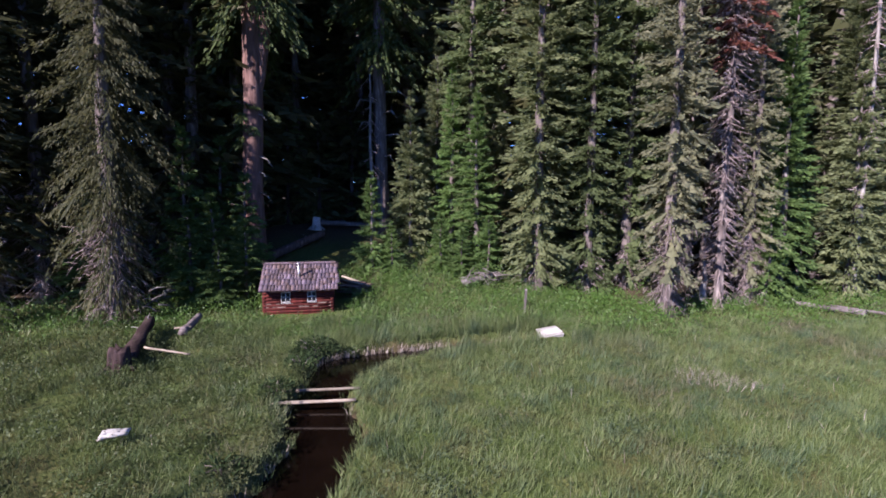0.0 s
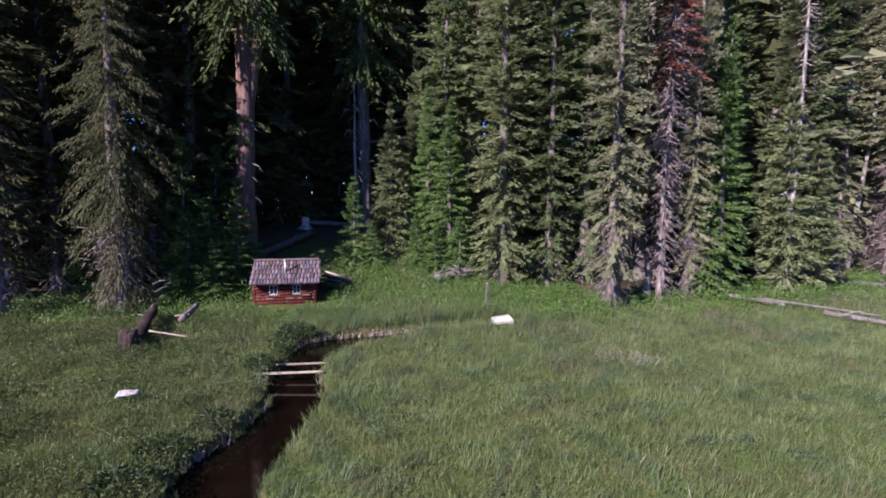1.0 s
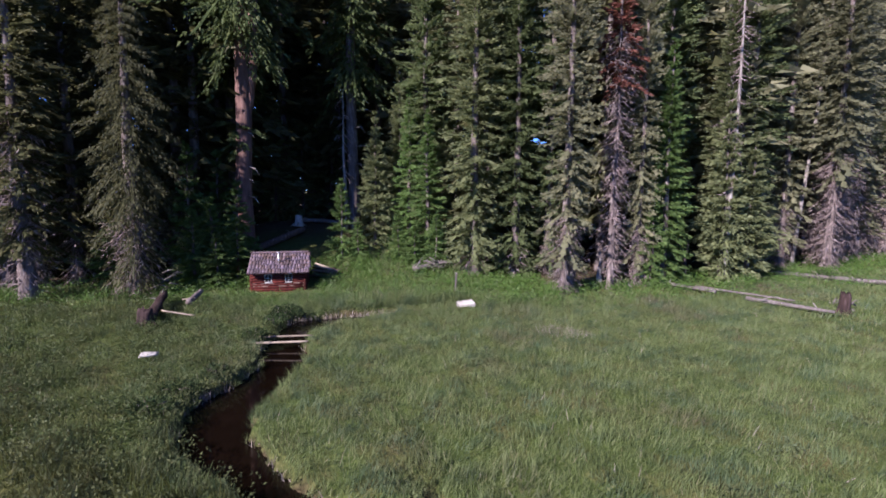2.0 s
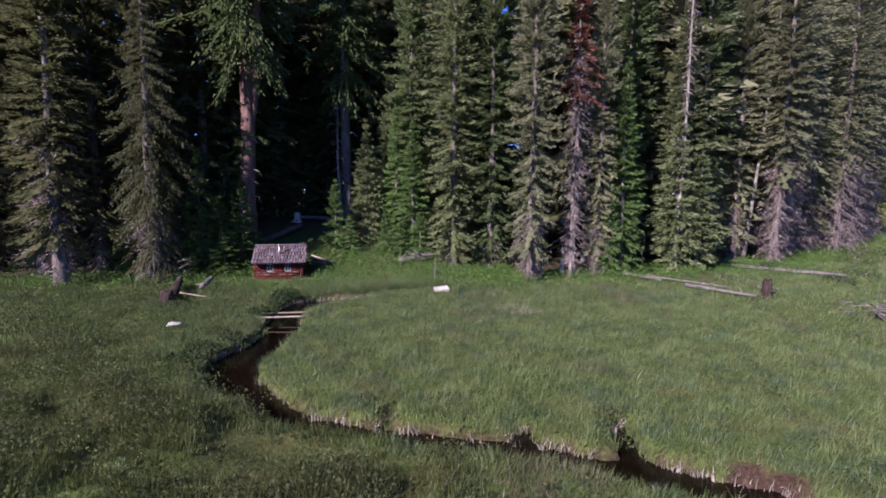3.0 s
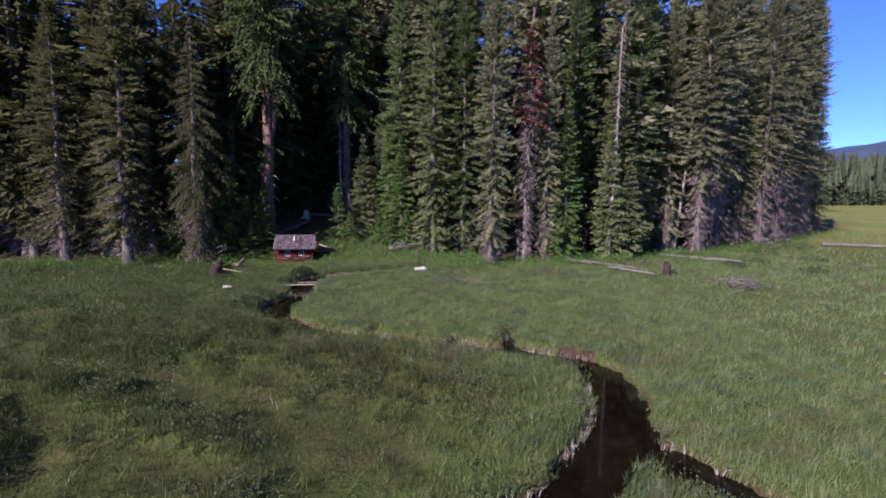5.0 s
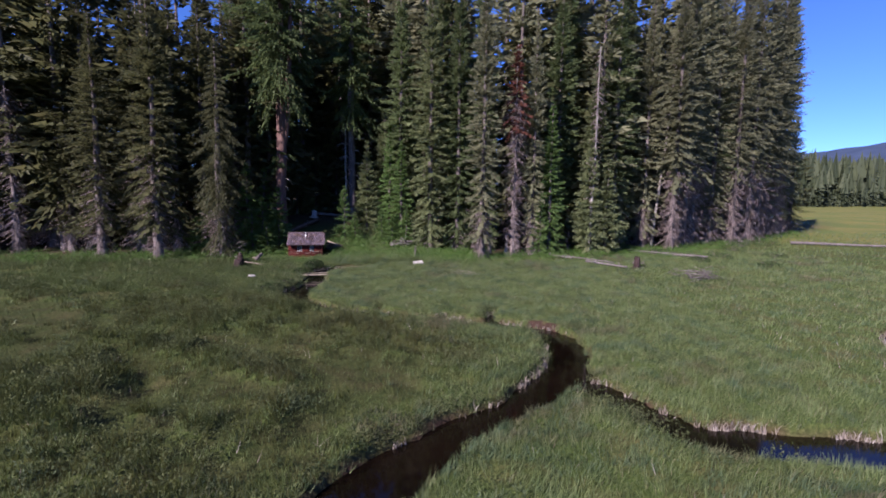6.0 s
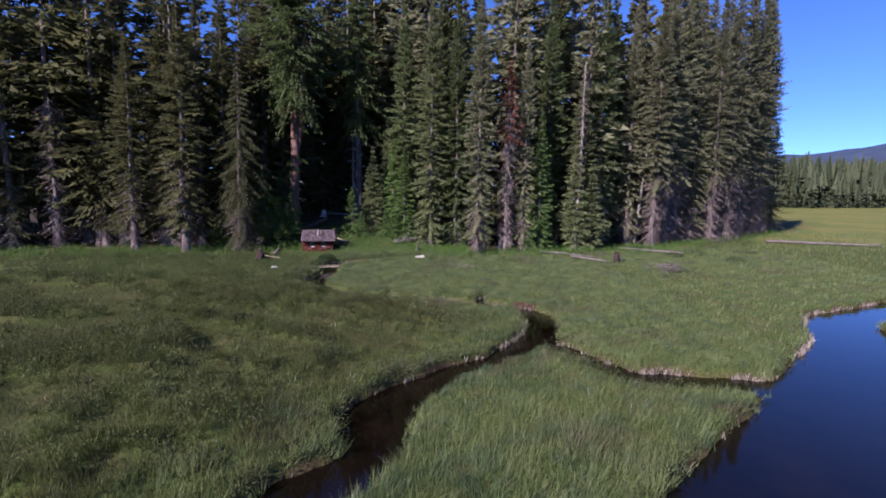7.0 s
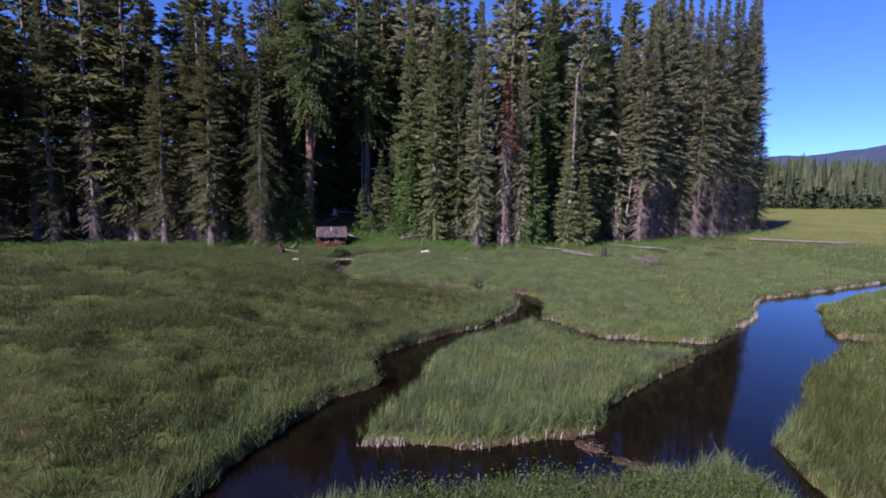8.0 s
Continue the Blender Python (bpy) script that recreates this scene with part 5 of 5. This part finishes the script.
fallen_log("edge_log", "grey log lying in the brush under the firs", (1.0, 28.0, 0.4), (3.6, 29.4, 0.5), 0.2, 0.16, M_OLDLOG, 16, 5)


def branch_heap(name, label, x, y, spread, count, seed, material, tall=0.7, thick=1.0):
    """A heap of tangled grey branches."""
    rng = np.random.default_rng(seed)
    z = ground_z(x, y)
    thing = empty(name, pose(x, y, z), label, "branch heap")
    for k in range(count):
        a = rng.uniform(0, 6.28)
        c = np.array([rng.normal(0, spread * 0.3), rng.normal(0, spread * 0.3), rng.uniform(0.15, 1.0) * tall])
        w = np.array([math.cos(a), math.sin(a), rng.normal(0.1, 0.3) * min(1.0, 1.5 * tall)]) * spread * rng.uniform(0.4, 0.9)
        r = rng.uniform(0.018, 0.045) * thick
        v, q, t = tube([c - w * 0.5, c + np.array([0, 0, min(0.08, 0.3 * tall)]), c + w * 0.5], [r, r * 0.8, r * 0.3], 5, 0.08, seed + k)
        child("branch", mesh_from("branch", v, [q, t], material, True), thing)


branch_heap("branch_heap", "heap of bleached branches lying in the meadow grass", 27.7, 14.2, 2.6, 36, 1, M_OLDLOG, 0.75)
branch_heap("root_wad", "grey upturned root wad in the meadow", 25.2, 19.9, 0.8, 14, 2, M_OLDLOG, 0.7)
branch_heap("root_wad", "tangled roots standing on the rotten log", -13.2, 22.0, 1.3, 16, 3, M_OLDLOG, 1.7)
branch_heap("slash_heap", "heap of pale broken branches under the big fir", 2.3, 28.4, 1.7, 24, 4, M_OLDLOG, 0.9)
branch_heap("mud_debris", "reddish-brown sticks stranded on a mud bar", 11.0, -22.6, 0.65, 30, 5, M_RUSTLOG, 0.04, 0.25)


def stump(name, label, x, y, tall, radius, material, seed, cut=False):
    rng = np.random.default_rng(seed)
    z = ground_z(x, y)
    thing = empty(name, pose(x, y, z), label, "stump")
    t = np.array([0, 0.15, 0.5, 0.9, 1.0])
    v, q, tr = tube(np.stack([0.05 * t, 0 * t, t * tall - 0.1], -1), radius * np.array([1.5, 1.15, 1, 0.95, 0.8]), 12, 0.1, seed)
    v[-14:-2, 2] += rng.uniform(-0.12, 0.22, 12) * (0.2 if cut else 1)
    child("trunk", mesh_from("trunk", v, [q, tr], material, True), thing)
    roots = []
    for k in range(5):
        a = k * 1.26 + rng.uniform(-0.3, 0.3)
        d = np.array([math.cos(a), math.sin(a), 0])
        roots.append(tube([d * radius * 0.8 + (0, 0, 0.22), d * radius * 1.5 + (0, 0, 0.08), d * radius * 2.3 + (0, 0, -0.08)], [radius * 0.3, radius * 0.22, radius * 0.08], 6, 0.1, seed + k))
    v, f = join(roots)
    child("roots", mesh_from("roots", v, f, material, True), thing)


stump("hill_stump", "pale sawn stump on the slope behind the cabin", -9.5, 36.0, 0.95, 0.3, M_PALEWOOD, 1, True)
stump("hollow_stump", "dark grey hollow old stump in the meadow grass", -10.7, 15.6, 0.85, 0.3, M_DARKLOG, 2)
stump("meadow_stump", "dark mauve broken stump among fallen logs", 24.8, 19.4, 1.15, 0.26, M_DARKLOG, 4)
stump("edge_stump", "grey broken stump under the spruce", 11.6, 25.6, 1.4, 0.22, M_OLDLOG, 3)


def spring_box():
    """The white-painted open box at the head of the creek."""
    thing = empty("spring_box", pose(4.45, 20.4, ground_z(4.45, 20.4) - 0.32, 9, -6, 14), "grey-white painted wooden box at the creek head", "wooden box")
    # side boards in a greyer tone than the lid
    for y in (-0.4, 0.4):
        for k in range(3):
            part("board", box(bmesh.new(), (0.85, 0.035, 0.15), (0, y, 0.1 + k * 0.16), bevel=0.006), M_BOXSIDE, thing)
    for x in (-0.4, 0.4):
        for k in range(3):
            part("board", box(bmesh.new(), (0.035, 0.76, 0.15), (x, 0, 0.1 + k * 0.16), bevel=0.006), M_BOXSIDE, thing)
    for k in range(4):
        part("lid_board", box(bmesh.new(), (0.92, 0.205, 0.03), (0.02 * (k % 2), -0.324 + k * 0.216, 0.52 + 0.012 * (k % 3)), bevel=0.006), M_PALEWOOD, thing)


def marker_post():
    thing = empty("post", pose(3.9, 23.8, ground_z(3.9, 23.8), 2, 3, 0), "grey weathered post standing in the brush", "post")
    part("shaft", box(bmesh.new(), (0.11, 0.11, 1.25), (0, 0, 0.55), bevel=0.012), M_OLDLOG, thing)
    part("post_top", box(bmesh.new(), (0.12, 0.12, 0.07), (0, 0, 1.2), Matrix.Rotation(0.3, 4, "Y"), 0.02), M_SNAG, thing)


def lumber_pile():
    thing = empty("lumber_pile", pose(-5.0, 27.3, ground_z(-5.0, 27.3), 0, 0, 8), "pile of pale split poles behind the cabin", "lumber pile")
    rng = np.random.default_rng(8)
    for k in range(12):
        z = 0.25 + 0.16 * (k // 3)
        m = pose(rng.normal(0, 0.15), -0.35 + 0.3 * (k % 3) + rng.normal(0, 0.04), z, 0, rng.normal(8, 5), rng.normal(0, 9))
        v, q, t = tube([(-0.9, 0, 0), (0, 0.02, 0), (rng.uniform(0.6, 1.1), 0, 0)], [0.075, 0.07, 0.06], 7, 0.08, k)
        ob = child("pole", mesh_from("pole", v, [q, t], M_TAN if k % 2 else M_RUSTLOG, True), thing)
        ob.matrix_basis = m


spring_box()
marker_post()
lumber_pile()
